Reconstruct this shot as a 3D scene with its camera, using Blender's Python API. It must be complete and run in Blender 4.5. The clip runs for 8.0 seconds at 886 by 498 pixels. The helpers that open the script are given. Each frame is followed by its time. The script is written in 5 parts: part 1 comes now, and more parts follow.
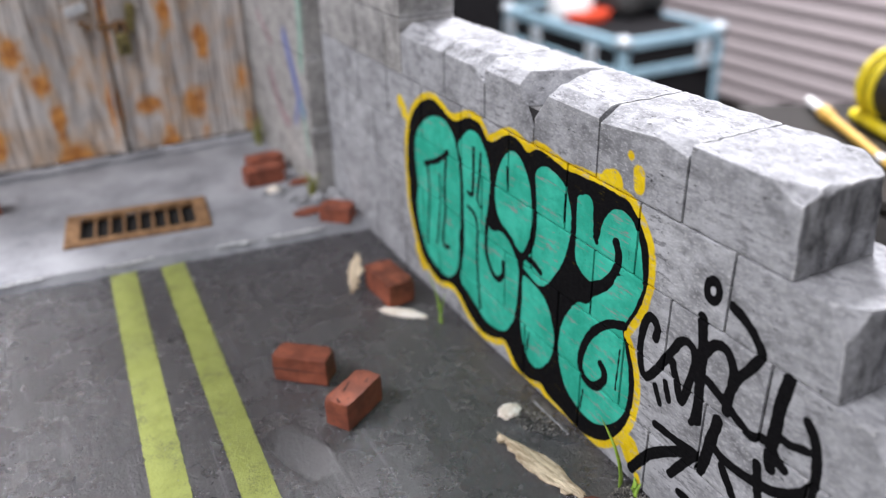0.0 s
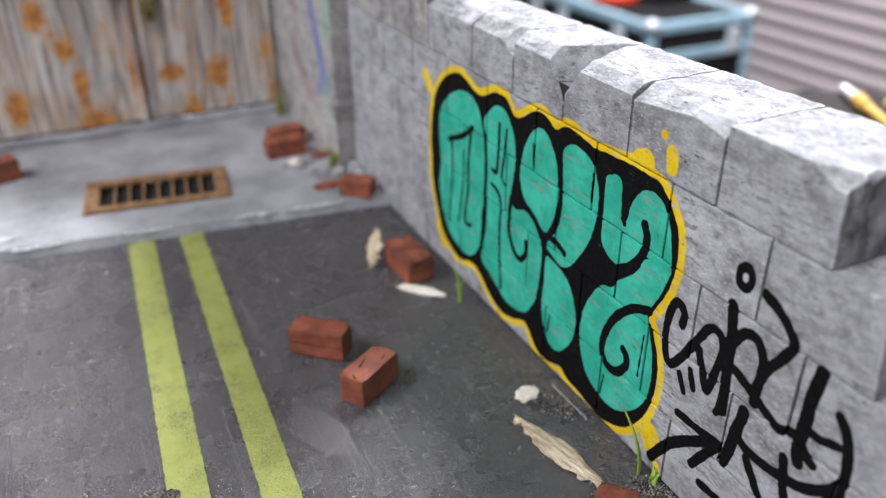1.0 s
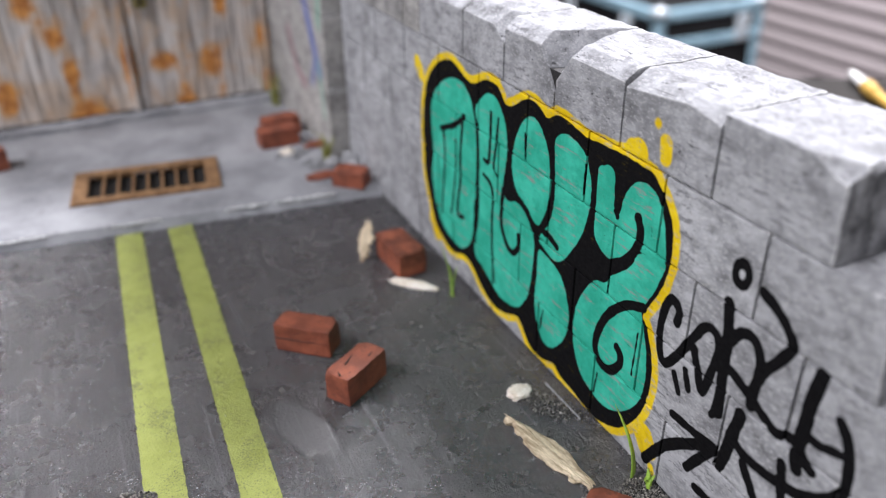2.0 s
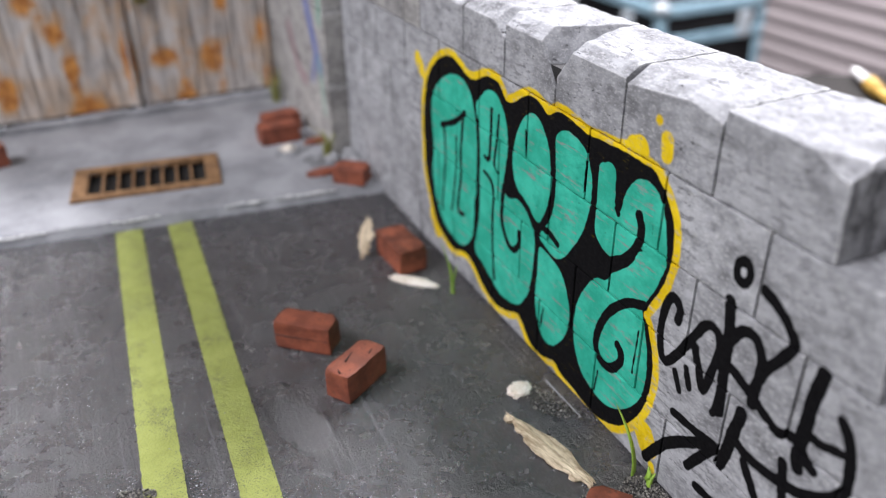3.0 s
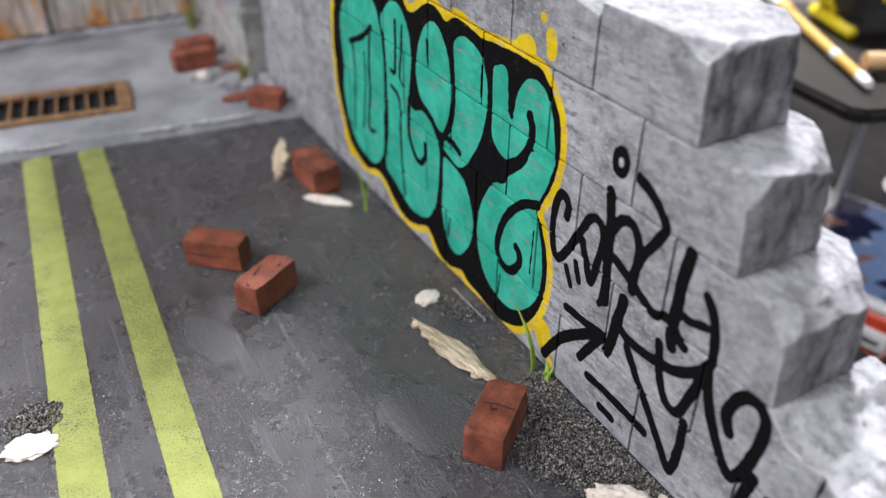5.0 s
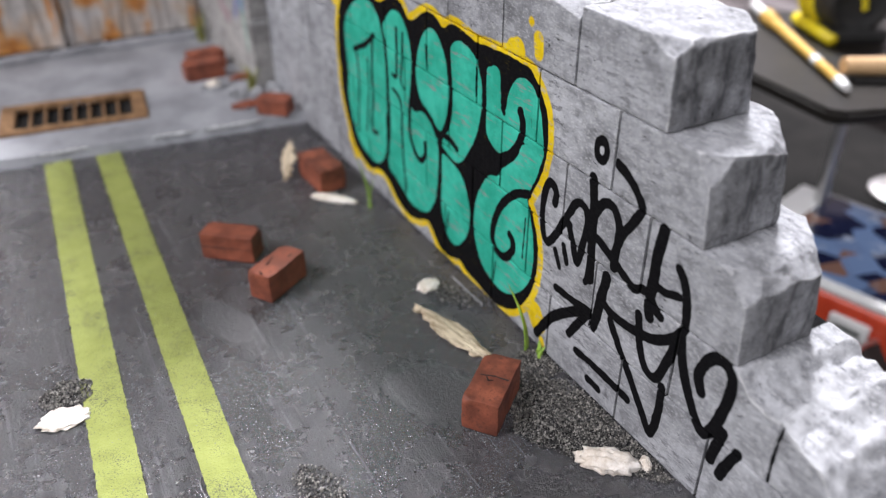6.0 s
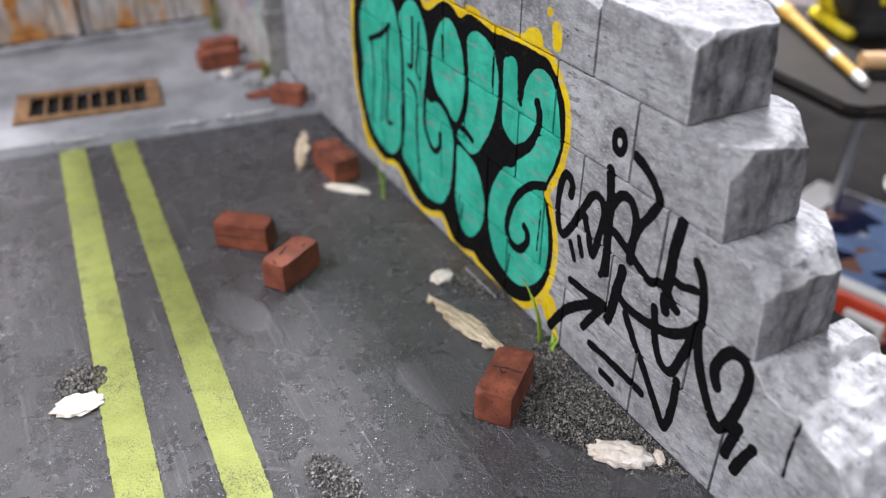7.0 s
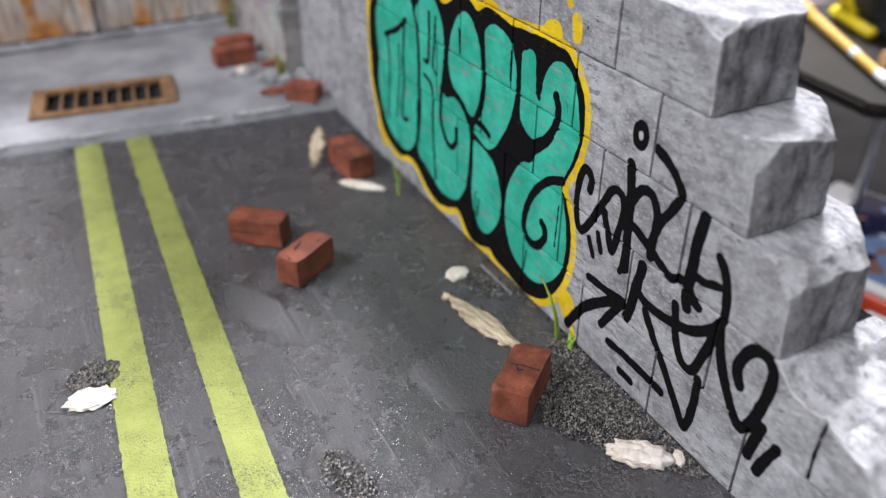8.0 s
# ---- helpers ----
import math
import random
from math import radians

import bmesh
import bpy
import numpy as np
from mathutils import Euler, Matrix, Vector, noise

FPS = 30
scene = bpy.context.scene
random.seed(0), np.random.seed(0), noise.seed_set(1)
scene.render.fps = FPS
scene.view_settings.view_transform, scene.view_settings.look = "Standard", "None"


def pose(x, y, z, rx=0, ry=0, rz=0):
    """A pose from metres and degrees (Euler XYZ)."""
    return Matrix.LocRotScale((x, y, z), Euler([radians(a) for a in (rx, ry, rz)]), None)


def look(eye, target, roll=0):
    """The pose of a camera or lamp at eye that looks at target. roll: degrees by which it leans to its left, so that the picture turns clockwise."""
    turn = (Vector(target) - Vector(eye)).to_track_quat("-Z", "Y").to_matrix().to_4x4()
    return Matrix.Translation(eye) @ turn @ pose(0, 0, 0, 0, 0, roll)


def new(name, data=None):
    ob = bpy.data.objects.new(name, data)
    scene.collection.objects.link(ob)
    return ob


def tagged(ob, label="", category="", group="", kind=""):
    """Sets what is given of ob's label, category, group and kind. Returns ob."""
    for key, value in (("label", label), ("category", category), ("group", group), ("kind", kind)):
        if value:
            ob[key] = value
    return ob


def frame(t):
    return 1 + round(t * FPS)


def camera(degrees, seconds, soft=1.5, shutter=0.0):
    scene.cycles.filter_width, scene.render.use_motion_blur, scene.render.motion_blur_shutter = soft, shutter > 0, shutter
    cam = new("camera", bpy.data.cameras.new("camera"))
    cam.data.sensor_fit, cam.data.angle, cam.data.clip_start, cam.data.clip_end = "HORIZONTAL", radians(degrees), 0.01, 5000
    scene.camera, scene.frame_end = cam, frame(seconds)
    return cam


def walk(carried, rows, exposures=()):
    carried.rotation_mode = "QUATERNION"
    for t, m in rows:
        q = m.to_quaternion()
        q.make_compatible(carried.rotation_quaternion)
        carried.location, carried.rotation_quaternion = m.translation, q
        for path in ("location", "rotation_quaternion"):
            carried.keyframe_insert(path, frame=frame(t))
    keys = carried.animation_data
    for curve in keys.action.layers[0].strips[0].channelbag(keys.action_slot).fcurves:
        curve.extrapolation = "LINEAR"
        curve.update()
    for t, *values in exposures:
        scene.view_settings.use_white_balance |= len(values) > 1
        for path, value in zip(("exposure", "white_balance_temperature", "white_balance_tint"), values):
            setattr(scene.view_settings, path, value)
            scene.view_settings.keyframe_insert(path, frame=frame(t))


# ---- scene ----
cam = camera(58.0, 8.0, soft=1.2)
PATH = [
    (0, (-0.10669, -0.07400, 0.14130), (0.01503, 0.16280, 0.00306), -1.426),
    (0.5, (-0.10575, -0.07313, 0.14060), (0.01377, 0.16414, 0.00125), -1.561),
    (1, (-0.10596, -0.07030, 0.13842), (0.00814, 0.16645, -0.00626), -0.213),
    (1.5, (-0.09984, -0.06751, 0.13624), (0.01185, 0.16885, -0.01092), -0.392),
    (3, (-0.09784, -0.06562, 0.13560), (0.01191, 0.17027, -0.01377), -0.598),
    (3.5, (-0.10205, -0.06794, 0.13680), (0.00838, 0.16816, -0.01174), -0.376),
    (4, (-0.09653, -0.07022, 0.13314), (0.01877, 0.15996, -0.02089), -0.349),
    (4.5, (-0.09311, -0.07009, 0.12962), (0.02188, 0.15435, -0.03288), -0.305),
    (4.7, (-0.09056, -0.07137, 0.12848), (0.02873, 0.14703, -0.03906), 0.475),
    (5.8, (-0.09875, -0.09207, 0.13237), (0.02650, 0.12771, -0.02890), 0.023),
    (6, (-0.09944, -0.09178, 0.13213), (0.02408, 0.12853, -0.02976), -0.085),
    (6.5, (-0.09779, -0.09238, 0.13056), (0.02404, 0.12516, -0.03627), -0.123),
    (7, (-0.10044, -0.09101, 0.13149), (0.01932, 0.12972, -0.03264), 0.147),
    (7.5, (-0.10209, -0.09082, 0.13079), (0.01516, 0.13158, -0.03289), 0.134),
    (8, (-0.10069, -0.08950, 0.12873), (0.01523, 0.13381, -0.03465), -0.057),
]
walk(cam, [(t, look(eye, target, roll)) for t, eye, target, roll in PATH])

# The lens is focused on the painted wall, so the yard's far end and the room behind it are soft.
cam.data.dof.use_dof = True
cam.data.dof.focus_distance = 0.175
cam.data.dof.aperture_fstop = 10.5

# ---------------------------------------------------------------- light
world = bpy.data.worlds.new("workshop_air")
scene.world = world
world.use_nodes = True
world.node_tree.nodes["Background"].inputs[0].default_value = (0.75, 0.82, 1.0, 1)
world.node_tree.nodes["Background"].inputs[1].default_value = 0.0


def area_lamp(name, eye, target, wide, deep, watts, colour):
    data = bpy.data.lights.new(name, "AREA")
    data.shape, data.size, data.size_y, data.energy, data.color = "RECTANGLE", wide, deep, watts, colour
    ob = new(name, data)
    ob.matrix_world = look(eye, target)
    return ob


# unseen overhead lamps (key, road sheen, two added fills): x, y, watts, width, depth
UNSEEN_LAMPS = ((-1.45, 0.25, 48, 0.9, 0.7), (0.80, 0.94, 104, 0.42, 0.34), (-0.75, -0.9, 17, 1.0, 0.6), (1.35, 2.3, 28, 1.0, 0.5))
for px, py, watts, wide, deep in UNSEEN_LAMPS:
    area_lamp("unseen_area_light", (px, py, 1.525), (px, py, 0), wide, deep, watts, (0.98, 0.95, 1.0))


# ---------------------------------------------------------------- materials
class Nodes:
    """A small writer for node materials."""

    def __init__(self, name):
        self.mat = bpy.data.materials.new(name)
        self.mat.use_nodes = True
        self.tree = self.mat.node_tree
        self.bsdf = self.tree.nodes["Principled BSDF"]
        self.where = self.add("ShaderNodeTexCoord").outputs["Object"]

    def add(self, kind, **values):
        n = self.tree.nodes.new(kind)
        for key, value in values.items():
            if key in n.inputs:
                self.put(n.inputs[key], value)
        return n

    def put(self, socket, value):
        if isinstance(value, bpy.types.NodeSocket):
            self.tree.links.new(value, socket)
        elif hasattr(value, "__len__") and len(value) == 3 and socket.type == "RGBA":
            socket.default_value = (*value, 1)
        else:
            socket.default_value = value

    def world_place(self):
        self.where = self.add("ShaderNodeNewGeometry").outputs["Position"]

    def noise(self, scale, detail=4, rough=0.6, stretch=None, distortion=0.0):
        where = self.where
        if stretch:
            m = self.add("ShaderNodeMapping", Vector=where)
            m.inputs["Scale"].default_value = stretch
            where = m.outputs[0]
        n = self.add("ShaderNodeTexNoise", Vector=where, Scale=scale, Detail=detail, Roughness=rough, Distortion=distortion)
        return n.outputs["Fac"]

    def ramp(self, value, low, high, a=0.0, b=1.0):
        n = self.add("ShaderNodeMapRange")
        n.interpolation_type = "SMOOTHSTEP"
        for key, v in (("Value", value), ("From Min", low), ("From Max", high), ("To Min", a), ("To Max", b)):
            self.put(n.inputs[key], v)
        return n.outputs[0]

    def calc(self, how, a, b=0.0):
        n = self.add("ShaderNodeMath")
        n.operation = how
        self.put(n.inputs[0], a)
        self.put(n.inputs[1], b)
        return n.outputs[0]

    def mix(self, fac, a, b):
        n = self.add("ShaderNodeMix")
        n.data_type = "RGBA"
        self.put(n.inputs[0], fac)
        self.put(n.inputs[6], a)
        self.put(n.inputs[7], b)
        return n.outputs[2]

    def attribute(self, name):
        n = self.add("ShaderNodeAttribute")
        n.attribute_name = name
        return n.outputs["Fac"]

    def random(self):
        return self.add("ShaderNodeObjectInfo").outputs["Random"]

    def island(self):
        return self.add("ShaderNodeNewGeometry").outputs["Random Per Island"]

    def done(self, colour, rough=0.7, metal=0.0, bump=None, depth=0.0003, strength=0.6, **more):
        self.put(self.bsdf.inputs["Base Color"], colour)
        self.put(self.bsdf.inputs["Roughness"], rough)
        self.put(self.bsdf.inputs["Metallic"], metal)
        for key, value in more.items():
            self.put(self.bsdf.inputs[key.replace("_", " ")], value)
        if bump is not None:
            b = self.add("ShaderNodeBump", Height=bump, Strength=strength, Distance=depth)
            self.tree.links.new(b.outputs[0], self.bsdf.inputs["Normal"])
        return self.mat


def concrete_paint(name, painted=False, tint=(0.96, 0.99, 1.05), wall_art=False):
    """Grey carved-foam blockwork: dark wash in the pits, pale dry brushing on the high grain."""
    n = Nodes(name)
    n.world_place()
    big = n.noise(45, 5, 0.65)
    grain = n.noise(420, 6, 0.7, (1, 0.45, 1.25))
    fine = n.noise(1500, 3, 0.7, (1, 0.5, 1.2))
    smear = n.noise(150, 6, 0.68, (1, 0.75, 1.1), 0.15)
    pits = n.ramp(n.noise(620, 5, 0.8, (1, 0.42, 1.5)), 0.33, 0.38)
    tone = n.calc("ADD", n.calc("MULTIPLY", big, 0.45), n.calc("ADD", n.calc("MULTIPLY", smear, 0.38), n.calc("MULTIPLY", grain, 0.26)))
    grey = n.mix(n.ramp(tone, 0.40, 0.66), [0.17 * v for v in tint], [0.53 * v for v in tint])
    grey = n.mix(n.ramp(fine, 0.52, 0.64, 0, 0.4), grey, (0.72, 0.73, 0.75))
    grey = n.mix(n.calc("MULTIPLY", n.ramp(n.noise(110, 6, 0.75, (1, 0.8, 1.0), 0.3), 0.55, 0.70), 0.6), grey, (0.085, 0.085, 0.095))
    scuffed = n.calc("MULTIPLY", n.ramp(big, 0.48, 0.60), n.ramp(n.noise(520, 5, 0.8, (1, 0.35, 1.3)), 0.52, 0.58))
    grey = n.mix(n.calc("MULTIPLY", scuffed, 0.6), grey, (0.05, 0.05, 0.056))
    grey = n.mix(n.ramp(n.random(), 0, 1, 0.0, 0.22), grey, (0.2, 0.205, 0.22))
    # dry-brushed arrises
    bend = n.add("ShaderNodeNewGeometry").outputs["Pointiness"]
    grey = n.mix(n.calc("MULTIPLY", n.ramp(bend, 0.515, 0.575), n.ramp(grain, 0.3, 0.6, 0.2, 0.9)), grey, (0.66, 0.67, 0.68))
    colour = n.mix(pits, (0.06, 0.06, 0.065), grey)
    # broken ends: shade painted into the colour, mixed with dark upright streaks
    end_shade = n.calc("MULTIPLY", n.attribute("torn"), n.ramp(n.noise(150, 6, 0.7, (1, 1, 0.35), 0.2), 0.38, 0.62, 0.75, 0.2))
    colour = n.mix(end_shade, colour, n.mix(n.ramp(n.noise(300, 5, 0.75, (1, 1, 0.35)), 0.40, 0.58), (0.030, 0.030, 0.033), (0.19, 0.192, 0.198)))
    colour = n.mix(n.calc("MULTIPLY", n.attribute("scooped"), n.ramp(n.noise(260, 5, 0.7), 0.36, 0.60, 0.0, 0.5)), colour, (0.44, 0.45, 0.47))
    rough, height = 0.78, n.calc("ADD", n.calc("MULTIPLY", grain, 0.6), n.calc("MULTIPLY", pits, 0.5))
    if painted:
        wobble = n.calc("MULTIPLY", n.calc("SUBTRACT", n.noise(260, 4, 0.6), 0.5), 0.9)
        worn = n.ramp(n.noise(700, 5, 0.75, (1, 0.35, 1.6)), 0.57, 0.70, 1, 0.4)
        edge = lambda key, soft: n.ramp(n.calc("ADD", n.attribute(key), wobble), -soft, soft, 1, 0)
        patchy = n.noise(90, 5, 0.7)
        yellow = n.mix(n.ramp(patchy, 0.3, 0.7), (0.70, 0.48, 0.008), (0.86, 0.64, 0.02))
        green = n.mix(n.ramp(patchy, 0.35, 0.68), (0.028, 0.38, 0.265), (0.06, 0.56, 0.41))
        green = n.mix(n.ramp(n.noise(330, 6, 0.8, (1, 0.22, 2.0)), 0.56, 0.62, 0, 0.8), green, (0.27, 0.28, 0.28))
        green = n.mix(n.ramp(n.noise(900, 5, 0.8, (1, 0.5, 1.2)), 0.62, 0.68, 0, 0.55), green, (0.012, 0.06, 0.045))
        black = n.mix(n.ramp(fine, 0.3, 0.8), (0.004, 0.004, 0.005), (0.010, 0.010, 0.011))
        colour = n.mix(n.calc("MULTIPLY", edge("paint_yellow", 0.3), n.ramp(n.noise(500, 5, 0.75, (1, 0.5, 1.2)), 0.50, 0.66, 1, 0.35)), colour, yellow)
        colour = n.mix(n.calc("MULTIPLY", edge("paint_black", 0.15), n.ramp(worn, 0, 1, 0.8, 1)), colour, black)
        colour = n.mix(n.calc("MULTIPLY", edge("paint_green", 0.12), n.ramp(worn, 0, 1, 0.85, 1)), colour, green)
        colour = n.mix(edge("paint_ink", 0.12), colour, black)
        rough = 0.75
    if wall_art:
        colour = n.mix(n.calc("MULTIPLY", n.ramp(n.attribute("paint_blue"), -2.2, 3.0, 1, 0), 0.7), colour, (0.10, 0.14, 0.42))
        colour = n.mix(n.calc("MULTIPLY", n.ramp(n.attribute("paint_mint"), -2.2, 3.0, 1, 0), 0.6), colour, (0.22, 0.45, 0.36))
        colour = n.mix(n.calc("MULTIPLY", n.ramp(n.attribute("paint_mauve"), -1.5, 1.5, 1, 0), 0.5), colour, (0.28, 0.12, 0.16))
    return n.done(colour, rough, 0, height, 0.0005, 0.85, Specular_IOR_Level=0.07)


def asphalt():
    """Black road coat: leathery lumps that glint, grey scuffs along its length, smooth filled patches."""
    n = Nodes("asphalt")
    n.world_place()
    big, grain, fine = n.noise(28, 5, 0.62), n.noise(1150, 3, 0.65, (1.0, 0.85, 1), 0.4), n.noise(2600, 3, 0.7)
    streak = n.noise(170, 5, 0.65, (1.6, 0.08, 1))
    filled = n.ramp(n.calc("ADD", n.attribute("filled"), n.calc("MULTIPLY", n.calc("SUBTRACT", n.noise(120, 6, 0.7), 0.5), 1.5)), 0.35, 0.70)
    colour = n.mix(n.ramp(big, 0.3, 0.7), (0.014, 0.014, 0.018), (0.032, 0.032, 0.038))
    colour = n.mix(n.ramp(streak, 0.52, 0.70, 0, 0.5), colour, (0.050, 0.050, 0.056))
    colour = n.mix(n.ramp(n.noise(520, 4, 0.7, (1.7, 0.035, 1)), 0.57, 0.67, 0, 0.6), colour, (0.13, 0.13, 0.14))
    colour = n.mix(n.ramp(n.noise(60, 4, 0.6), 0.60, 0.76, 0, 0.25), colour, (0.065, 0.065, 0.070))
    # pale grit specks, which also paint the grain's glints into the colour
    colour = n.mix(n.ramp(n.noise(1700, 3, 0.7), 0.66, 0.71, 0, 0.7), colour, (0.36, 0.36, 0.38))
    colour = n.mix(n.calc("MULTIPLY", filled, 0.5), colour, (0.038, 0.038, 0.040))
    rough = n.calc("ADD", n.ramp(n.noise(60, 5, 0.7), 0.3, 0.7, 0.32, 0.22), n.calc("MULTIPLY", filled, 0.45))
    height = n.calc("ADD", n.calc("MULTIPLY", grain, 1.5), n.calc("MULTIPLY", fine, 0.7))
    height = n.calc("ADD", height, n.calc("MULTIPLY", n.noise(380, 4, 0.6, (1.2, 0.8, 1)), 0.7))
    height = n.calc("SUBTRACT", height, n.ramp(n.noise(330, 3, 0.6, (1.7, 0.05, 1)), 0.60, 0.68, 0, 0.3))
    height = n.calc("MULTIPLY", n.calc("SUBTRACT", height, 1.45), n.calc("SUBTRACT", 1.0, n.calc("MULTIPLY", filled, 0.6)))
    return n.done(colour, rough, 0, height, 0.00055, 0.95, Specular_IOR_Level=0.9, IOR=1.74)


def line_paint():
    n = Nodes("road_line_paint")
    n.world_place()
    wear = n.noise(60, 5, 0.7)
    fine = n.noise(2200, 3, 0.7)
    colour = n.mix(n.ramp(n.noise(160, 4), 0.3, 0.7), (0.27, 0.31, 0.070), (0.35, 0.395, 0.105))
    colour = n.mix(n.ramp(wear, 0.55, 0.75, 0, 0.35), colour, (0.22, 0.27, 0.06))
    gone = n.ramp(n.calc("ADD", n.noise(2300, 4, 0.75), n.calc("MULTIPLY", wear, 0.6)), 0.84, 0.95, 0, 0.85)
    colour = n.mix(gone, colour, (0.06, 0.065, 0.05))
    return n.done(colour, 0.55, 0, n.calc("ADD", fine, n.noise(900, 4)), 0.0006, 0.7)


def pavement_concrete():
    n = Nodes("pavement_concrete")
    n.world_place()
    big, grain = n.noise(38, 6, 0.65), n.noise(500, 5, 0.7)
    colour = n.mix(n.ramp(big, 0.3, 0.7), (0.18, 0.187, 0.205), (0.34, 0.352, 0.378))
    colour = n.mix(n.ramp(grain, 0.55, 0.75, 0, 0.4), colour, (0.5, 0.51, 0.53))
    colour = n.mix(n.ramp(n.noise(70, 5, 0.7), 0.58, 0.7, 0, 0.5), colour, (0.13, 0.13, 0.14))
    return n.done(colour, 0.75, 0, grain, 0.0004, 0.5)


def rusty_sheet():
    """Bare weathered sheet: upright grey and tan streaks, thin dark grooves, soft orange rust where it has eaten in."""
    n = Nodes("rusty_corrugated_sheet")
    n.world_place()
    streak = n.noise(130, 5, 0.7, (1.0, 1, 0.10))
    thin = n.noise(420, 4, 0.7, (1.0, 1, 0.05))
    cloud = n.noise(36, 6, 0.62, (1.0, 1, 0.6), 0.6)
    base = n.mix(n.ramp(streak, 0.34, 0.66), (0.33, 0.31, 0.30), (0.80, 0.76, 0.73))
    base = n.mix(n.ramp(cloud, 0.44, 0.62, 0, 0.5), base, (0.70, 0.47, 0.27))
    base = n.mix(n.ramp(thin, 0.50, 0.62, 0, 0.75), base, (0.12, 0.095, 0.08))
    eaten = n.calc("ADD", n.attribute("rust"), n.calc("MULTIPLY", n.calc("SUBTRACT", n.noise(95, 6, 0.75, (1, 1, 0.55), 0.4), 0.5), 2.6))
    rust = n.mix(n.ramp(n.noise(260, 5, 0.7), 0.35, 0.65), (0.42, 0.13, 0.02), (0.80, 0.36, 0.08))
    mask = n.ramp(eaten, 0.30, 0.72, 0, 0.92)
    halo = n.ramp(eaten, 0.0, 0.45, 0, 0.6)
    colour = n.mix(mask, n.mix(halo, base, (0.62, 0.36, 0.16)), rust)
    colour = n.mix(n.ramp(n.noise(85, 6, 0.75, (1, 1, 0.25)), 0.57, 0.70, 0, 0.75), colour, (0.10, 0.075, 0.06))
    return n.done(colour, n.ramp(mask, 0, 1, 0.55, 0.85), 0.0, n.noise(600, 4), 0.0004, 0.5)


def brick_clay():
    n = Nodes("brick_clay")
    big, fine = n.noise(160, 4), n.noise(1300, 4, 0.7)
    colour = n.mix(n.ramp(big, 0.3, 0.7), (0.12, 0.034, 0.020), (0.36, 0.105, 0.056))
    colour = n.mix(n.ramp(n.random(), 0, 1, 0, 0.35), colour, (0.27, 0.075, 0.04))
    colour = n.mix(n.ramp(fine, 0.3, 0.42, 0.6, 0), colour, (0.05, 0.018, 0.012))
    colour = n.mix(n.ramp(n.noise(300, 6, 0.75), 0.56, 0.68, 0, 0.6), colour, (0.05, 0.024, 0.02))
    return n.done(colour, 0.62, 0, n.calc("ADD", n.calc("MULTIPLY", fine, 0.5), big), 0.0004, 0.5)


def speckled(name, low, high, scale, rough=0.7, metal=0.0, depth=0.0003, per_piece=0.0, stretch=None, **more):
    n = Nodes(name)
    a, b = n.noise(scale, 5, 0.65, stretch), n.noise(scale * 6, 4, 0.7, stretch)
    fac = n.ramp(n.calc("ADD", n.calc("MULTIPLY", a, 0.65), n.calc("MULTIPLY", b, 0.35)), 0.33, 0.67)
    if per_piece:
        fac = n.calc("ADD", n.calc("MULTIPLY", fac, 1 - per_piece), n.calc("MULTIPLY", n.island(), per_piece))
    return n.done(n.mix(fac, low, high), rough, metal, b, depth, 0.5, **more)


def gravel_grit():
    """Mostly near-black crumbs with a few pale ones among them."""
    n = Nodes("gravel_grit")
    lot = n.calc("POWER", n.island(), 2.1)
    colour = n.mix(lot, (0.010, 0.010, 0.010), (0.40, 0.385, 0.35))
    return n.done(n.mix(n.ramp(n.noise(1500), 0.4, 0.7, 0, 0.3), colour, (0.05, 0.048, 0.045)), 0.3, 0, n.noise(2500), 0.0002, 0.4)


def lit_screen():
    """A glossy screen with a crowded picture in dark blue, pale blue and brown."""
    n = Nodes("glossy_screen")
    cells = n.add("ShaderNodeTexVoronoi", Vector=n.where, Scale=75.0).outputs["Color"]
    tone = n.add("ShaderNodeSeparateColor", Color=cells)
    a, b = tone.outputs[0], tone.outputs[1]
    colour = n.mix(n.ramp(a, 0.45, 0.6), (0.012, 0.016, 0.05), (0.16, 0.24, 0.42))
    colour = n.mix(n.ramp(b, 0.66, 0.76), colour, (0.22, 0.12, 0.09))
    colour = n.mix(n.ramp(n.noise(60, 5, 0.7), 0.56, 0.68), colour, (0.42, 0.48, 0.60))
    return n.done(colour, 0.08)


M_WALL = concrete_paint("painted_blockwork", painted=True)
M_PIER = concrete_paint("pier_blockwork", tint=(1.0, 0.98, 0.94), wall_art=True)
M_PLAIN = concrete_paint("plain_blockwork", tint=(1.0, 0.99, 0.97))
M_MORTAR = speckled("dark_joint", (0.012, 0.012, 0.013), (0.035, 0.035, 0.038), 300)
M_ASPHALT, M_LINE, M_PAVE, M_SHEET, M_BRICK = asphalt(), line_paint(), pavement_concrete(), rusty_sheet(), brick_clay()
M_CHIP = speckled("pale_chipped_edge", (0.42, 0.44, 0.46), (0.78, 0.79, 0.8), 300)
M_GRATE = speckled("rusty_iron", (0.12, 0.06, 0.025), (0.33, 0.19, 0.09), 260, 0.8)
M_HOLE_SHADE = speckled("hole_shade", (0.004, 0.004, 0.004), (0.012, 0.012, 0.012), 200, 0.9)
M_GRAVEL = gravel_grit()
M_RUBBLE = speckled("rubble_stone", (0.10, 0.105, 0.115), (0.42, 0.43, 0.45), 500, 0.8, per_piece=0.5)
M_FOAM = speckled("torn_white_filler", (0.62, 0.54, 0.44), (0.90, 0.86, 0.80), 260, 0.6, depth=0.0004)
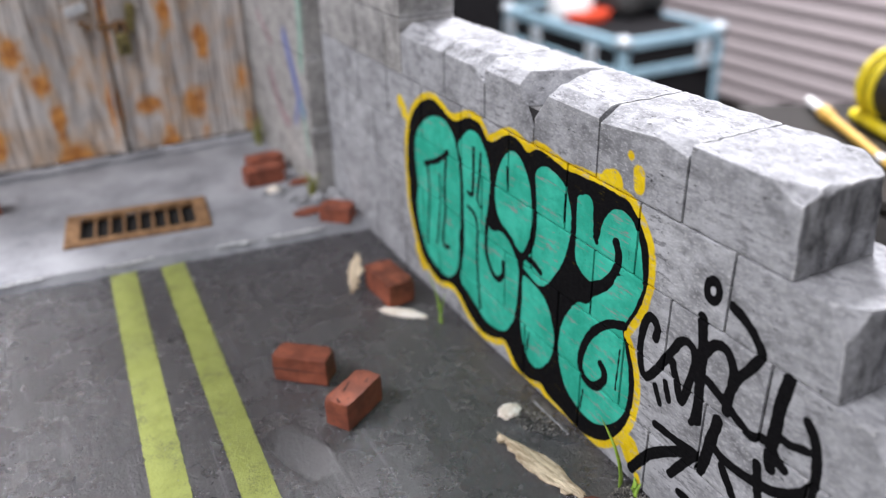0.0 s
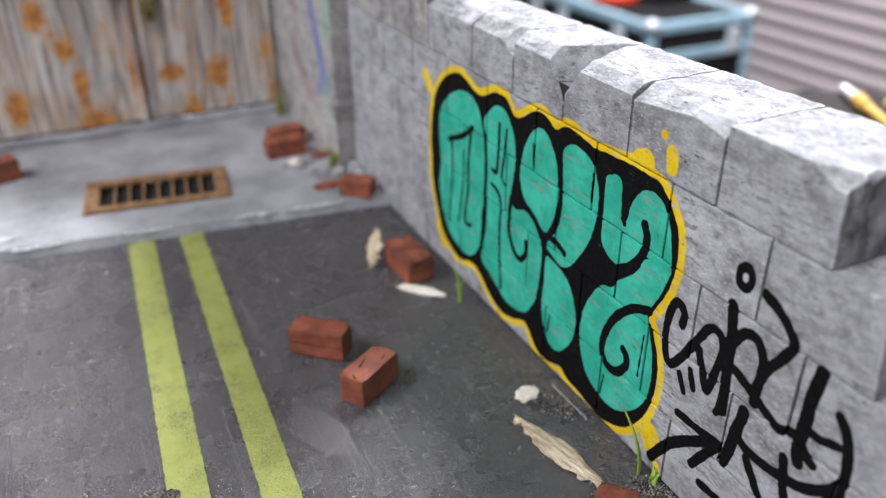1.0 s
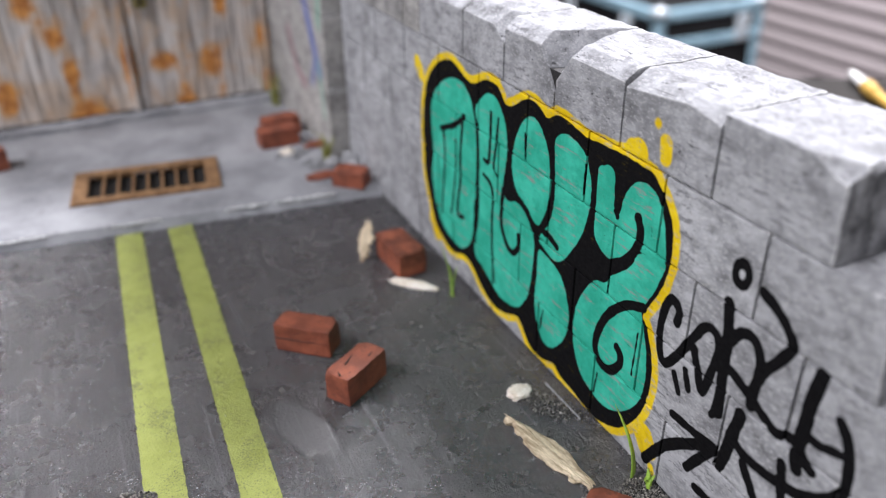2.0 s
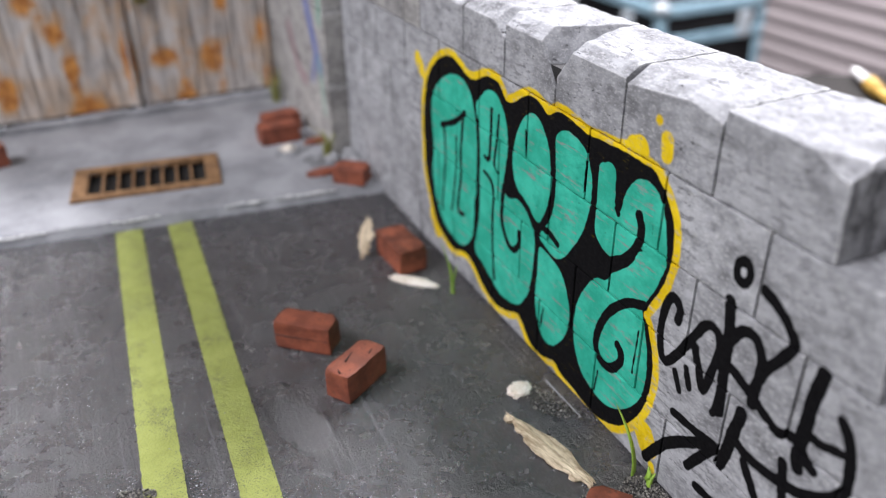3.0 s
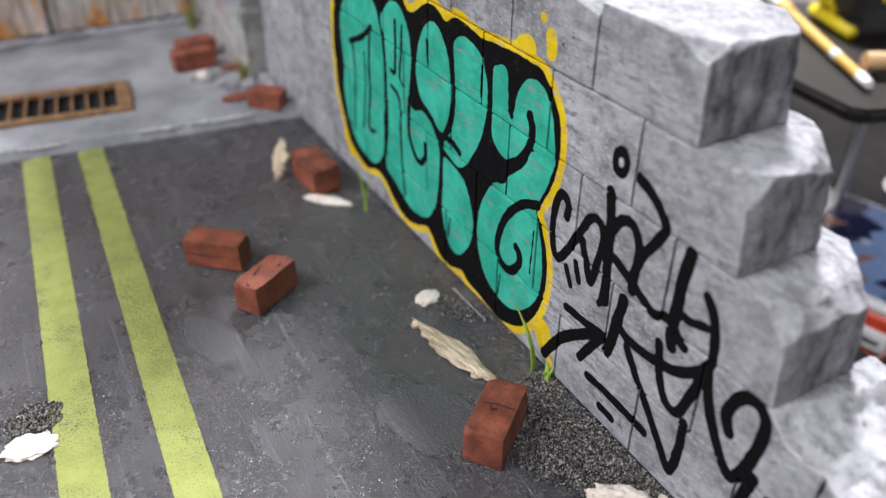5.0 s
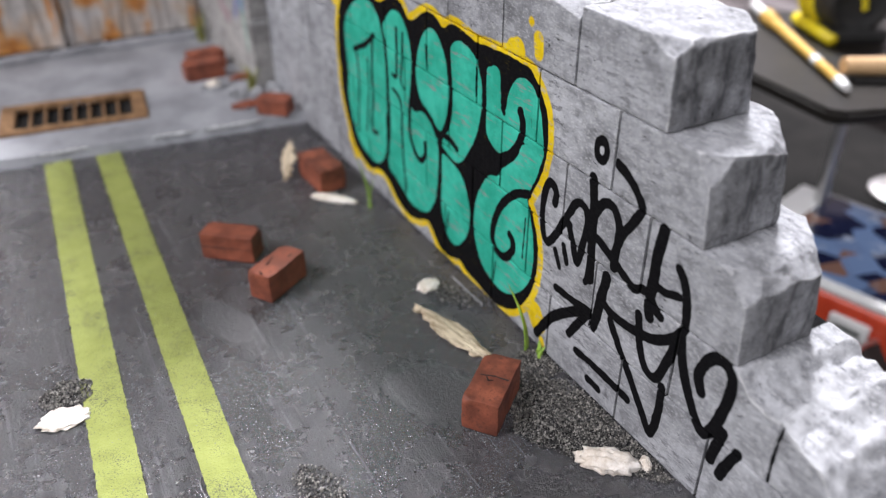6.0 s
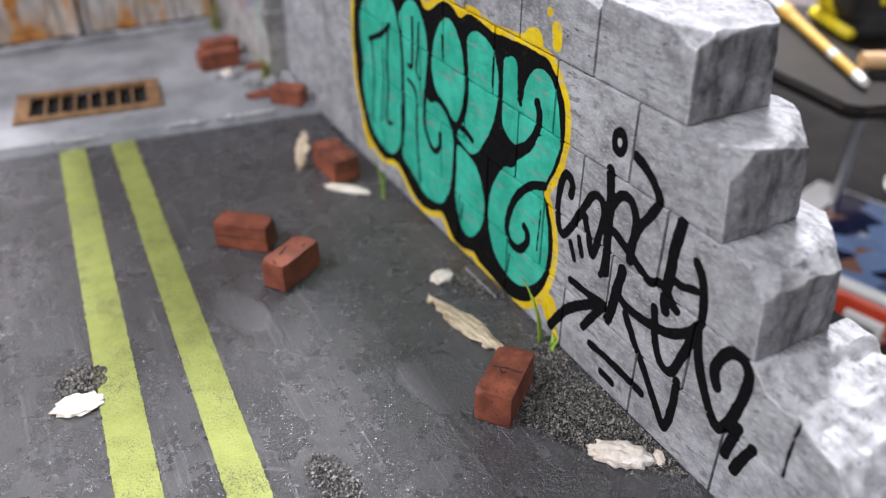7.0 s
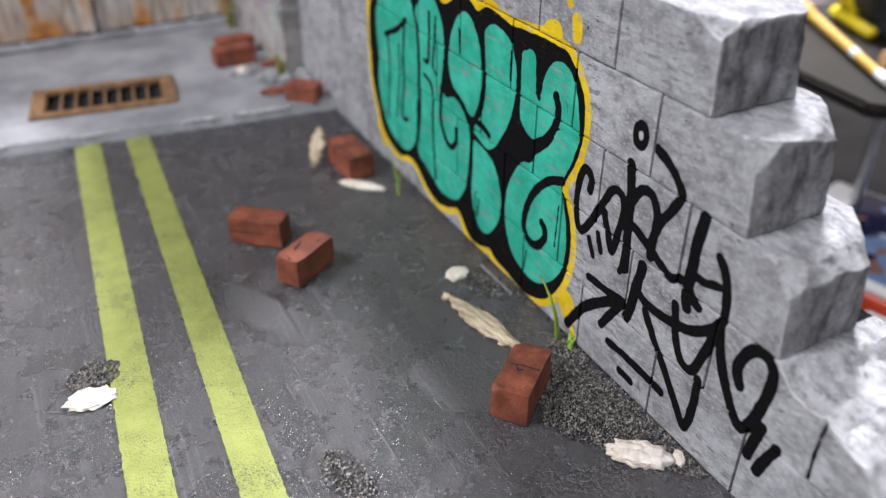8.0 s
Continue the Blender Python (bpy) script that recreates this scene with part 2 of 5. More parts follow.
M_SPLINT = speckled("splintered_wood", (0.22, 0.15, 0.08), (0.86, 0.74, 0.55), 420, 0.65, depth=0.0006, stretch=(0.35, 2.2, 1.0))
M_GRASS = speckled("grass_blade", (0.16, 0.33, 0.03), (0.40, 0.58, 0.09), 300, 0.5)
M_DRYGRASS = speckled("dry_grass", (0.20, 0.20, 0.05), (0.36, 0.38, 0.12), 300, 0.6)
M_SCORE = speckled("dark_score", (0.02, 0.008, 0.006), (0.05, 0.02, 0.014), 300)
M_BRASS = speckled("tarnished_brass", (0.10, 0.08, 0.03), (0.42, 0.36, 0.16), 500, 0.45, 0.7)
M_BASE = speckled("base_board", (0.03, 0.03, 0.032), (0.06, 0.06, 0.062), 60, 0.7)
M_BENCH = speckled("dark_bench_top", (0.008, 0.008, 0.008), (0.022, 0.021, 0.020), 12, 0.8, Specular_IOR_Level=0.08)
M_FLOOR = speckled("workshop_floor", (0.007, 0.006, 0.006), (0.022, 0.019, 0.018), 6, 0.8, depth=0.002, Specular_IOR_Level=0.05)
M_ROOM = speckled("room_wall_paint", (0.22, 0.22, 0.22), (0.30, 0.30, 0.30), 3, 0.8, depth=0.002)
M_ROOF = speckled("dark_ceiling_paint", (0.05, 0.05, 0.053), (0.09, 0.09, 0.095), 3, 0.9, depth=0.002)
M_SHUTTER = speckled("shutter_slat_paint", (0.44, 0.39, 0.40), (0.58, 0.52, 0.53), 9, 0.5, depth=0.001, stretch=(1, 0.2, 4))
M_CASE = speckled("black_laminate", (0.008, 0.008, 0.009), (0.018, 0.018, 0.020), 40, 0.6, Specular_IOR_Level=0.2)
M_BLUE = speckled("pale_blue_edging", (0.25, 0.42, 0.52), (0.38, 0.56, 0.66), 40, 0.4)
M_LATCH = speckled("pale_latch", (0.5, 0.58, 0.64), (0.72, 0.78, 0.82), 60, 0.35, 0.3)
M_TRAY = speckled("black_lacquer", (0.007, 0.006, 0.005), (0.016, 0.014, 0.012), 50, 0.45, Specular_IOR_Level=0.25)
M_YELLOW = speckled("yellow_plastic", (0.62, 0.50, 0.01), (0.78, 0.64, 0.03), 120, 0.4)
M_RUBBER = speckled("black_rubber", (0.010, 0.010, 0.010), (0.025, 0.025, 0.025), 150, 0.6)
M_OCHRE = speckled("ochre_lacquered_handle", (0.55, 0.32, 0.06), (0.72, 0.46, 0.12), 120, 0.35, stretch=(3, 0.4, 1))
M_WHITE = speckled("white_plastic", (0.72, 0.72, 0.72), (0.82, 0.82, 0.82), 60, 0.4)
M_RED = speckled("red_plastic", (0.50, 0.045, 0.018), (0.62, 0.075, 0.03), 60, 0.4)
M_TAN = speckled("tan_wood_handle", (0.52, 0.32, 0.16), (0.72, 0.50, 0.28), 150, 0.45, stretch=(0.3, 3, 1))
M_CHROME = speckled("brushed_steel", (0.55, 0.55, 0.55), (0.7, 0.7, 0.7), 200, 0.3, 1.0)
M_SCREEN = lit_screen()


# ---------------------------------------------------------------- mesh helpers
def mesh_object(name, verts, faces, material, parent=None, label="", smooth=True, point_data=None, sharp=0):
    me = bpy.data.meshes.new(name)
    me.from_pydata([tuple(v) for v in verts], [], [tuple(int(i) for i in f) for f in faces])
    me.materials.append(material)
    if smooth:
        me.polygons.foreach_set("use_smooth", [True] * len(me.polygons))
    if smooth and sharp:
        me.set_sharp_from_angle(angle=radians(sharp))
    for key, values in (point_data or {}).items():
        me.attributes.new(key, "FLOAT", "POINT").data.foreach_set("value", np.asarray(values, np.float32))
    ob = new(name, me)
    ob.parent = parent
    if label:
        tagged(ob, label)
    return ob


def part(name, bm, material, parent=None, label="", smooth=False):
    """Links a bmesh as one mesh object under a thing or a part."""
    me = bpy.data.meshes.new(name)
    bm.to_mesh(me)
    bm.free()
    me.materials.append(material)
    if smooth:
        me.polygons.foreach_set("use_smooth", [True] * len(me.polygons))
    ob = new(name, me)
    ob.parent = parent
    if label:
        tagged(ob, label)
    return ob


def thing(name, label, category, at=(0, 0, 0), turn=(0, 0, 0), group="", kind=""):
    ob = new(name)
    ob.empty_display_size = 0.01
    ob.matrix_world = pose(*at, *turn)
    return tagged(ob, label, category, group, kind)


def box_bm(size, at=(0, 0, 0), bevel=0.0, turn=None, segments=2):
    bm = bmesh.new()
    bmesh.ops.create_cube(bm, size=1, matrix=Matrix.Diagonal((*size, 1)))
    if bevel:
        bmesh.ops.bevel(bm, geom=bm.edges[:], offset=bevel, segments=segments, affect="EDGES", profile=0.5)
    m = Matrix.Translation(at)
    if turn is not None:
        m = m @ turn
    bmesh.ops.transform(bm, matrix=m, verts=bm.verts)
    return bm


def lathe_bm(profile, steps=32):
    """Spins (radius, height) pairs about z."""
    bm = bmesh.new()
    rings = []
    for r, z in profile:
        rings.append([bm.verts.new((r * math.cos(2 * math.pi * i / steps), r * math.sin(2 * math.pi * i / steps), z)) for i in range(steps)])
    for a, b in zip(rings, rings[1:]):
        for i in range(steps):
            j = (i + 1) % steps
            bm.faces.new((a[i], a[j], b[j], b[i]))
    bm.faces.new(rings[0][::-1])
    bm.faces.new(rings[-1])
    return bm


def rod_bm(a, b, r0, r1=None, steps=12):
    a, b = Vector(a), Vector(b)
    bm = bmesh.new()
    bmesh.ops.create_cone(bm, cap_ends=True, segments=steps, radius1=r0, radius2=r0 if r1 is None else r1, depth=(b - a).length)
    m = Matrix.Translation((a + b) / 2) @ (b - a).to_track_quat("Z", "Y").to_matrix().to_4x4()
    bmesh.ops.transform(bm, matrix=m, verts=bm.verts)
    return bm


def join_bm(*parts):
    out = bmesh.new()
    for b in parts:
        me = bpy.data.meshes.new("joined")
        b.to_mesh(me)
        b.free()
        out.from_mesh(me)
        bpy.data.meshes.remove(me)
    return out


def lattice(low, high, step, front_step=None):
    """The six faces of a box as grids. front_step is the spacing on its -x face. Returns points, quads and a mask of the -x face."""
    verts, faces, front = [], [], []
    low, high = np.array(low, float), np.array(high, float)
    for axis in range(3):
        u, v = [a for a in range(3) if a != axis]
        for side in (0, 1):
            s = front_step if (front_step and axis == 0 and side == 0) else step
            nu, nv = (max(1, int(math.ceil((high[k] - low[k]) / s))) for k in (u, v))
            gu, gv = np.meshgrid(np.linspace(low[u], high[u], nu + 1), np.linspace(low[v], high[v], nv + 1), indexing="ij")
            p = np.zeros((gu.size, 3))
            p[:, u], p[:, v], p[:, axis] = gu.ravel(), gv.ravel(), (high if side else low)[axis]
            start = sum(len(x) for x in verts)
            i, j = np.meshgrid(np.arange(nu), np.arange(nv), indexing="ij")
            a = (start + i * (nv + 1) + j).ravel()
            quad = np.stack([a, a + nv + 1, a + nv + 2, a + 1], 1)
            if (side == 0) != (axis == 1):
                quad = quad[:, ::-1]
            verts.append(p)
            faces.append(quad)
            front.append(np.full(len(p), axis == 0 and side == 0))
    return np.concatenate(verts), np.concatenate(faces), np.concatenate(front)


def rounded(p, low, high, r):
    low, high = np.array(low) + r, np.array(high) - r
    q = np.clip(p, low, high)
    off = p - q
    size = np.linalg.norm(off, axis=1, keepdims=True)
    return np.where(size > 1e-9, q + off / np.maximum(size, 1e-9) * np.minimum(size, r), p)


def ripple(p, scale, seed=0.0):
    """A smooth noise of about -1 to 1 at many points."""
    return np.array([noise.noise((x * scale + seed, y * scale - seed, z * scale + 2 * seed)) for x, y, z in p])


def chip(p, point, normal):
    """Shears off what stands beyond a plane."""
    nrm = np.array(normal, float) / np.linalg.norm(normal)
    d = (p - np.array(point)) @ nrm
    return p - np.maximum(d, 0)[:, None] * nrm


def scoop(p, centre, radius):
    """Gouges out a shell-shaped hollow: what lies within the ball moves out to its surface. Returns points and a mask."""
    off = p - np.array(centre)
    far = np.linalg.norm(off, axis=1)
    hit = far < radius
    grown = np.array(centre) + off / np.maximum(far, 1e-9)[:, None] * radius
    return np.where(hit[:, None], grown, p), hit


def lump_bm(size, seed, rough=0.35, detail=2):
    """An uneven stone or torn lump resting on z = 0."""
    bm = bmesh.new()
    bmesh.ops.create_icosphere(bm, subdivisions=detail, radius=1)
    for v in bm.verts:
        v.co *= 1 + rough * noise.noise(v.co * 1.7 + Vector((seed, 2 * seed, 0)))
        v.co = Vector((v.co.x * size[0], v.co.y * size[1], max(v.co.z, -0.55) * size[2]))
    low = min(v.co.z for v in bm.verts)
    for v in bm.verts:
        v.co.z -= low
    return bm


# ---------------------------------------------------------------- the paint on the wall, in millimetres along it and up it
FILLS, INKS, SPRAYS, EDGES = [], [], [], []


def spline(points, closed, steps=5):
    p = np.array(points, float)
    if len(p) < 3:
        return p
    out = []
    count = len(p) if closed else len(p) - 1
    for i in range(count):
        if closed:
            a, b, c, d = (p[(i + k - 1) % len(p)] for k in range(4))
        else:
            a, b, c, d = (p[min(max(i + k - 1, 0), len(p) - 1)] for k in range(4))
        for s in np.arange(steps) / steps:
            out.append(0.5 * (2 * b + (c - a) * s + (2 * a - 5 * b + 4 * c - d) * s * s + (3 * b - a - 3 * c + d) * s ** 3))
    if not closed:
        out.append(p[-1])
    return np.array(out)


def fill(points):
    FILLS.append(spline(points, True))


def edge_of_black(points):
    EDGES.append(spline(points, True))


def ink(width, points):
    INKS.append((width / 2, spline(points, False)))


def spray(width, points):
    SPRAYS.append((width / 2, spline(points, False)))


fill(((151.4, 53), (146.8, 59.2), (138.6, 64.1), (131.1, 65.1), (125.8, 62.6), (123.2, 58.1), (121.3, 50.6), (121.1, 41.4), (122.2, 29.4), (123.2, 18.9), (127.6, 12.8), (132.8, 10.7), (138.9, 11.5), (144.7, 13.8), (149.4, 19.8), (151.8, 28.5), (150.7, 36.2), (151.8, 44)))
fill(((122.1, 59.7), (118.9, 63.8), (114.9, 66.6), (110.7, 66.5), (107, 63.7), (104.2, 58.3), (104.1, 50.6), (105.6, 42.9), (102.8, 40), (98.1, 41.6), (93.6, 40.9), (90, 38.1), (88.1, 33.7), (88.6, 24.3), (90.2, 16.9), (94.3, 10.6), (99.1, 8.3), (105.1, 7.6), (111, 9.5), (116.3, 11.9), (121.8, 15), (119.3, 26.7), (119.1, 38.4), (119.2, 47.7), (120.1, 54.6)))
fill(((100.5, 56.2), (98.3, 61.9), (94.4, 66.7), (90.3, 67.4), (86.7, 65), (83.9, 60.6), (82.8, 54.6), (82.8, 49.8), (83.8, 44.3), (86.4, 40.3), (89.3, 40.2), (92.2, 42.4), (96.7, 44), (99.4, 46.3), (101, 50.9)))
fill(((81.5, 64.8), (79.9, 66.9), (77.5, 68.2), (74.3, 68.2), (70.9, 67.1), (68, 64.9), (66.2, 60.4), (65.8, 55.3), (66.8, 50.3), (68.5, 45.5), (71.8, 39.9), (75.3, 35.6), (78.4, 34), (82, 34.5), (86, 36.5), (82.9, 41.4), (80.5, 47.4), (80.4, 54), (81.5, 59.9)))
fill(((85.8, 33.3), (80.5, 33.1), (76.4, 32.1), (73.1, 28.9), (70.6, 23.3), (70.7, 17.8), (72.5, 13), (76.4, 8.3), (80.6, 7), (83.6, 9.1), (85.5, 12.8), (86.6, 17.9), (86.1, 25.6)))
fill(((63.9, 64.7), (61.9, 66.5), (59.6, 66.9), (58, 65.1), (57.3, 58.9), (55.5, 57.5), (54.3, 61.7), (52.5, 65.5), (49.8, 67.5), (46.7, 67.8), (44, 66.6), (41.6, 62.9), (40.1, 58.1), (39.7, 54.1), (44.4, 52.8), (48.3, 52.4), (50.4, 49.6), (53.9, 47.1), (57.7, 45.7), (60.9, 46.7), (63.4, 49.4), (63.7, 57.7)))
fill(((47.8, 51.8), (39.7, 54.1), (40.4, 48.7), (42.3, 44), (44.3, 39.1), (41.7, 32), (40.4, 24.8), (41.1, 17.6), (44.5, 12.1), (48.5, 8.3), (53, 6.5), (57.8, 6.7), (63, 8.8), (66.5, 13), (68.2, 18.4), (68.1, 24.7), (66.1, 31), (62.9, 36.1), (57.6, 40.5), (52.6, 44.7), (48.9, 48.8)))
edge_of_black(((158.5, 41.7), (157.1, 52.3), (153.7, 60.1), (146.2, 66.8), (138.2, 69.5), (132.7, 68.5), (128.5, 67), (124.6, 66.6), (120.5, 68.1), (115.5, 70.1), (110.7, 70.2), (107.6, 68.5), (105.2, 66.6), (101.6, 67.4), (95.9, 70.7), (91.8, 71.4), (87.7, 70.4), (85.1, 69.4), (81.4, 71.4), (76.5, 71.5), (72.9, 70.8), (69.4, 70.2), (64.9, 70.6), (56.5, 71.2), (50.6, 71.1), (45.8, 70.5), (41.7, 66.9), (38.9, 62.8), (37.9, 57.8), (38, 53.6), (39.1, 48.7), (41.3, 43.8), (43.8, 38.6), (42.6, 37), (40.3, 32.9), (38.7, 27.5), (38.7, 21), (40.4, 13.8), (44, 7.7), (48, 3.7), (53.6, 1), (58.5, 0.2), (65, 1.3))
              + ((71.8, 1.9), (76.1, 3.4), (81.7, 1.3), (87.8, 1.5), (92.6, 5.6), (95.8, 6.8), (100.7, 4.3), (107.5, 2.5), (112.8, 3.3), (118.3, 5.7), (123.8, 9.1), (129.7, 9.4), (135.8, 7), (142.1, 7.8), (148.4, 10.4), (151.6, 14.5), (154.3, 20), (157.2, 27.5), (157.8, 35.8)))
ink(1.9, ((144.9, 46.5), (135.5, 50.6), (129, 55.3)))
ink(1.2, ((142.9, 46), (142.3, 37.3), (143.2, 28.7), (144.8, 17.5)))
ink(1, ((134.6, 45.9), (134.6, 38.2), (136, 27.6), (137.6, 20.7)))
ink(1.4, ((129.7, 54.7), (131.3, 43.3), (131.3, 34.5), (132.8, 27.9), (133.1, 22.2), (129.1, 22.7)))
ink(1.3, ((113, 61.8), (113.1, 55.2), (113.8, 47.3), (116.5, 46.9)))
ink(1.2, ((108.9, 61.4), (109.8, 52.9), (110.8, 46.8), (108.5, 44.8)))
ink(1.3, ((116.6, 42.3), (112.5, 41.1), (110.9, 38.1), (111.2, 30.3), (110.6, 18.9), (108.9, 10.7)))
ink(1.9, ((105.3, 42.2), (105.9, 32.7), (103.3, 27.3), (99.4, 25.6), (96.3, 28.6), (96.4, 32.3)))
ink(2.1, ((103.5, 50), (103.1, 43.4), (97.6, 43.1), (92.5, 41.2), (88.6, 37.4), (87, 34.2)))
ink(0.6, ((95.1, 62.2), (94.6, 55)))
ink(2, ((82.5, 64.2), (81.3, 52), (82.8, 44.8), (85, 40), (80.9, 39.2), (77.9, 38.2)))
ink(2.4, ((49.2, 59.6), (47.8, 56.6), (48.7, 52.3), (52.3, 47.6), (56.9, 44.3)))
ink(7.4, ((70, 32.3), (65.7, 40.4), (60, 42.1)))
ink(2.4, ((44, 40.4), (48.7, 38.4), (53.6, 34), (57.3, 28.2), (59, 21.3), (57, 17.7), (53, 17.5), (49.7, 21), (49.4, 23.9), (50.9, 25.4)))
ink(1.5, ((56.6, 57.8), (55.8, 56.9)))
ink(0.4, ((44.7, 65), (44.6, 57.4)))
ink(0.6, ((44.6, 33.5), (45, 21.7)))
ink(0.7, ((82.2, 16.6), (83.3, 9.8)))
ink(0.6, ((57, 13.7), (57.7, 7.4)))
ink(0.6, ((56.4, 41.5), (56.6, 36.9)))
ink(0.6, ((68.8, 63.9), (68.7, 56.4)))
ink(2.3, ((14.8, 61.2), (11.2, 59.8), (8.3, 57.5), (6.6, 55), (8.4, 51.1), (11, 46.4), (12.6, 41.2), (12.3, 38)))
ink(2.2, ((33.7, 43), (33.5, 45.9), (35.5, 47.5), (37.1, 45.9), (38, 40.6), (37.6, 34.8), (35.5, 31.7), (32.3, 35.7), (29.6, 40.7), (26.1, 46.8), (23.3, 47.1), (21.8, 44.4), (22.6, 38.4), (24.1, 32.5), (26.2, 36.5), (27.9, 40.6)))
ink(2.8, ((21.6, 55.1), (20.4, 49.2), (19.9, 41.3), (19.4, 30.8)))
ink(1.8, ((19.5, 37.3), (20.2, 31.1), (20.7, 29.3)))
ink(2.3, ((20.3, 46.3), (17.7, 50.9), (14.3, 51.3), (12.2, 48.1), (12, 42.9), (12.4, 38.6)))
ink(2.3, ((18.2, 42), (14.3, 40.6), (9.8, 38.5), (6, 36.9), (3, 38.1)))
ink(2.9, ((0.1, 53.6), (0.7, 48), (0.8, 42.1), (0.9, 36), (0.2, 33.1)))
ink(2, ((0.6, 41.3), (-2.6, 40.9), (-6.3, 42.2)))
ink(2.3, ((-5.2, 48), (-7.4, 45.2), (-8.7, 40.9), (-9.1, 36.2)))
ink(1.7, ((32.2, 31.4), (30.3, 27.8)))
ink(1.7, ((29.3, 34.2), (27.7, 30.2)))
ink(2.2, ((30.6, 21.6), (23.6, 21.9), (18.6, 22.7)))
ink(2.7, ((36.9, 3.5), (31.7, 11.7), (25.9, 17.2), (18.9, 22.4)))
ink(2.3, ((18.1, 22.1), (21.6, 16.8), (24.5, 11.8)))
ink(2.9, ((13.8, 34.7), (14.7, 28.5), (15.5, 22.7), (16.7, 19.2)))
ink(2.4, ((15, 28.3), (10.6, 26.8), (4.6, 27.1), (-1.7, 28.7), (-6.4, 32), (-8.6, 35)))
ink(2.3, ((10.9, 24.7), (6.4, 19.1), (1.5, 13.4), (-3.4, 7.4), (-5.6, 5.5), (-6.6, 12.1), (-6.4, 19.4)))
ink(2.3, ((3, 31.8), (1.3, 24.4), (-1.4, 20.3), (-4.5, 20.5), (-6.8, 27.4), (-8.2, 33.7)))
ink(2.6, ((-8.6, 35), (-10.3, 28.6), (-13.4, 22.5), (-16.9, 17.8), (-18.8, 17.1), (-20.7, 20.8), (-22.2, 29), (-22, 33.6), (-19.8, 35.6), (-17.1, 34.9), (-15.2, 32.1), (-14.6, 28.4), (-15.9, 25.7)))
ink(2.2, ((0.9, 38.1), (-0.9, 35.8), (-2.7, 35)))
ink(2.3, ((21, 9), (16, 9.3), (10, 9.1), (2.7, 8.7)))
ink(2.3, ((15.9, 4.3), (12.1, 4.1)))
ink(2.5, ((-22.9, 20.9), (-22.2, 17.2), (-21.3, 12.4)))
ink(2.4, ((-26.9, 18.9), (-25.6, 15.4), (-24.2, 10.6)))
ink(0.55, ((-34.0, 32.4), (-33.7, 25.0), (-33.9, 18.4)))
spray(5.6, ((53.0, 73.0), (51.2, 73.6)))
spray(4.4, ((56.5, 71.4), (53, 72)))
spray(3.6, ((43.8, 78.0), (43.4, 75.2)))
spray(2, ((46.8, 81.1), (46.6, 81)))
spray(6.8, ((38.4, 9.2), (36.8, 7.2)))
spray(4.9, ((162.1, 62.6), (158.9, 59.6)))
spray(5.6, ((151.8, 12.2), (148.6, 8)))
spray(2, ((34.6, 2.8), (34.2, 1.8)))


def to_line(q, line, closed=False):
    """How far points lie from a chain of short straight lines."""
    a, b = (line, np.roll(line, -1, 0)) if closed else (line[:-1], line[1:])
    best = np.full(len(q), 1e3)
    for s, e in zip(a, b):
        d = e - s
        k = np.clip(((q - s) @ d) / max(d @ d, 1e-9), 0, 1)
        best = np.minimum(best, np.hypot(*(q - s - k[:, None] * d).T))
    return best


def inside(q, poly):
    a, b = poly, np.roll(poly, -1, 0)
    odd = np.zeros(len(q), bool)
    for (x0, y0), (x1, y1) in zip(a, b):
        if y0 != y1:
            odd ^= ((y0 > q[:, 1]) != (y1 > q[:, 1])) & (q[:, 0] < (x1 - x0) * (q[:, 1] - y0) / (y1 - y0) + x0)
    return odd


def paint_fields(p):
    """For points on the wall's face: how far (mm) each lies outside the green, black, yellow and ink."""
    q = p[:, 1:] * 1000
    lo, hi = q.min(0) - 9, q.max(0) + 9
    near = lambda line: (line.max(0) > lo).all() and (line.min(0) < hi).all()
    green = np.full(len(q), 50.0)
    for poly in FILLS:
        if near(poly):
            d = to_line(q, poly, True)
            green = np.minimum(green, np.where(inside(q, poly), -d, d))
    inked = np.full(len(q), 50.0)
    for half, line in INKS:
        if near(line):
            inked = np.minimum(inked, to_line(q, line) - half)
    spot = q - np.array((20.0, 62.0))
    ring = np.hypot(spot[:, 0], spot[:, 1] * 0.78)
    inked = np.minimum(inked, np.maximum(ring - 2.5, 0.75 - ring))
    black = np.full(len(q), 50.0)
    for poly in EDGES:
        if near(poly):
            d = to_line(q, poly, True)
            black = np.minimum(black, np.where(inside(q, poly), -d, d))
    yellow = black - 2.1
    for half, line in SPRAYS:
        if near(line):
            yellow = np.minimum(yellow, to_line(q, line) - half)
    return {"paint_green": green, "paint_black": black, "paint_yellow": yellow, "paint_ink": inked}


# ---------------------------------------------------------------- the model's base, road and pavement
BENCH, FLOOR = -0.09, -0.84
BACK = 0.326                      # the plane of the gates
PAVE = 0.003                      # the pavement's height over the road


def kerb_y(x):
    return 0.2 - 0.115 * x


def sheet(name, xs, ys, height, material, parent=None, skip=None):
    gx, gy = np.meshgrid(xs, ys, indexing="ij")
    z = height(gx, gy)
    v = np.stack([gx, gy, z], -1).reshape(-1, 3)
    nx, ny = len(xs), len(ys)
    i, j = np.meshgrid(np.arange(nx - 1), np.arange(ny - 1), indexing="ij")
    a = (i * ny + j).ravel()
    return mesh_object(name, v, np.stack([a, a + ny, a + ny + 1, a + 1], 1), material, parent)


def road_height(x, y):
    flat = np.stack([x.ravel(), y.ravel(), 0 * x.ravel()], 1)
    z = 0.00012 * ripple(flat, 160) + 0.00025 * ripple(flat, 28, 3)
    return z.reshape(x.shape) - 0.0003


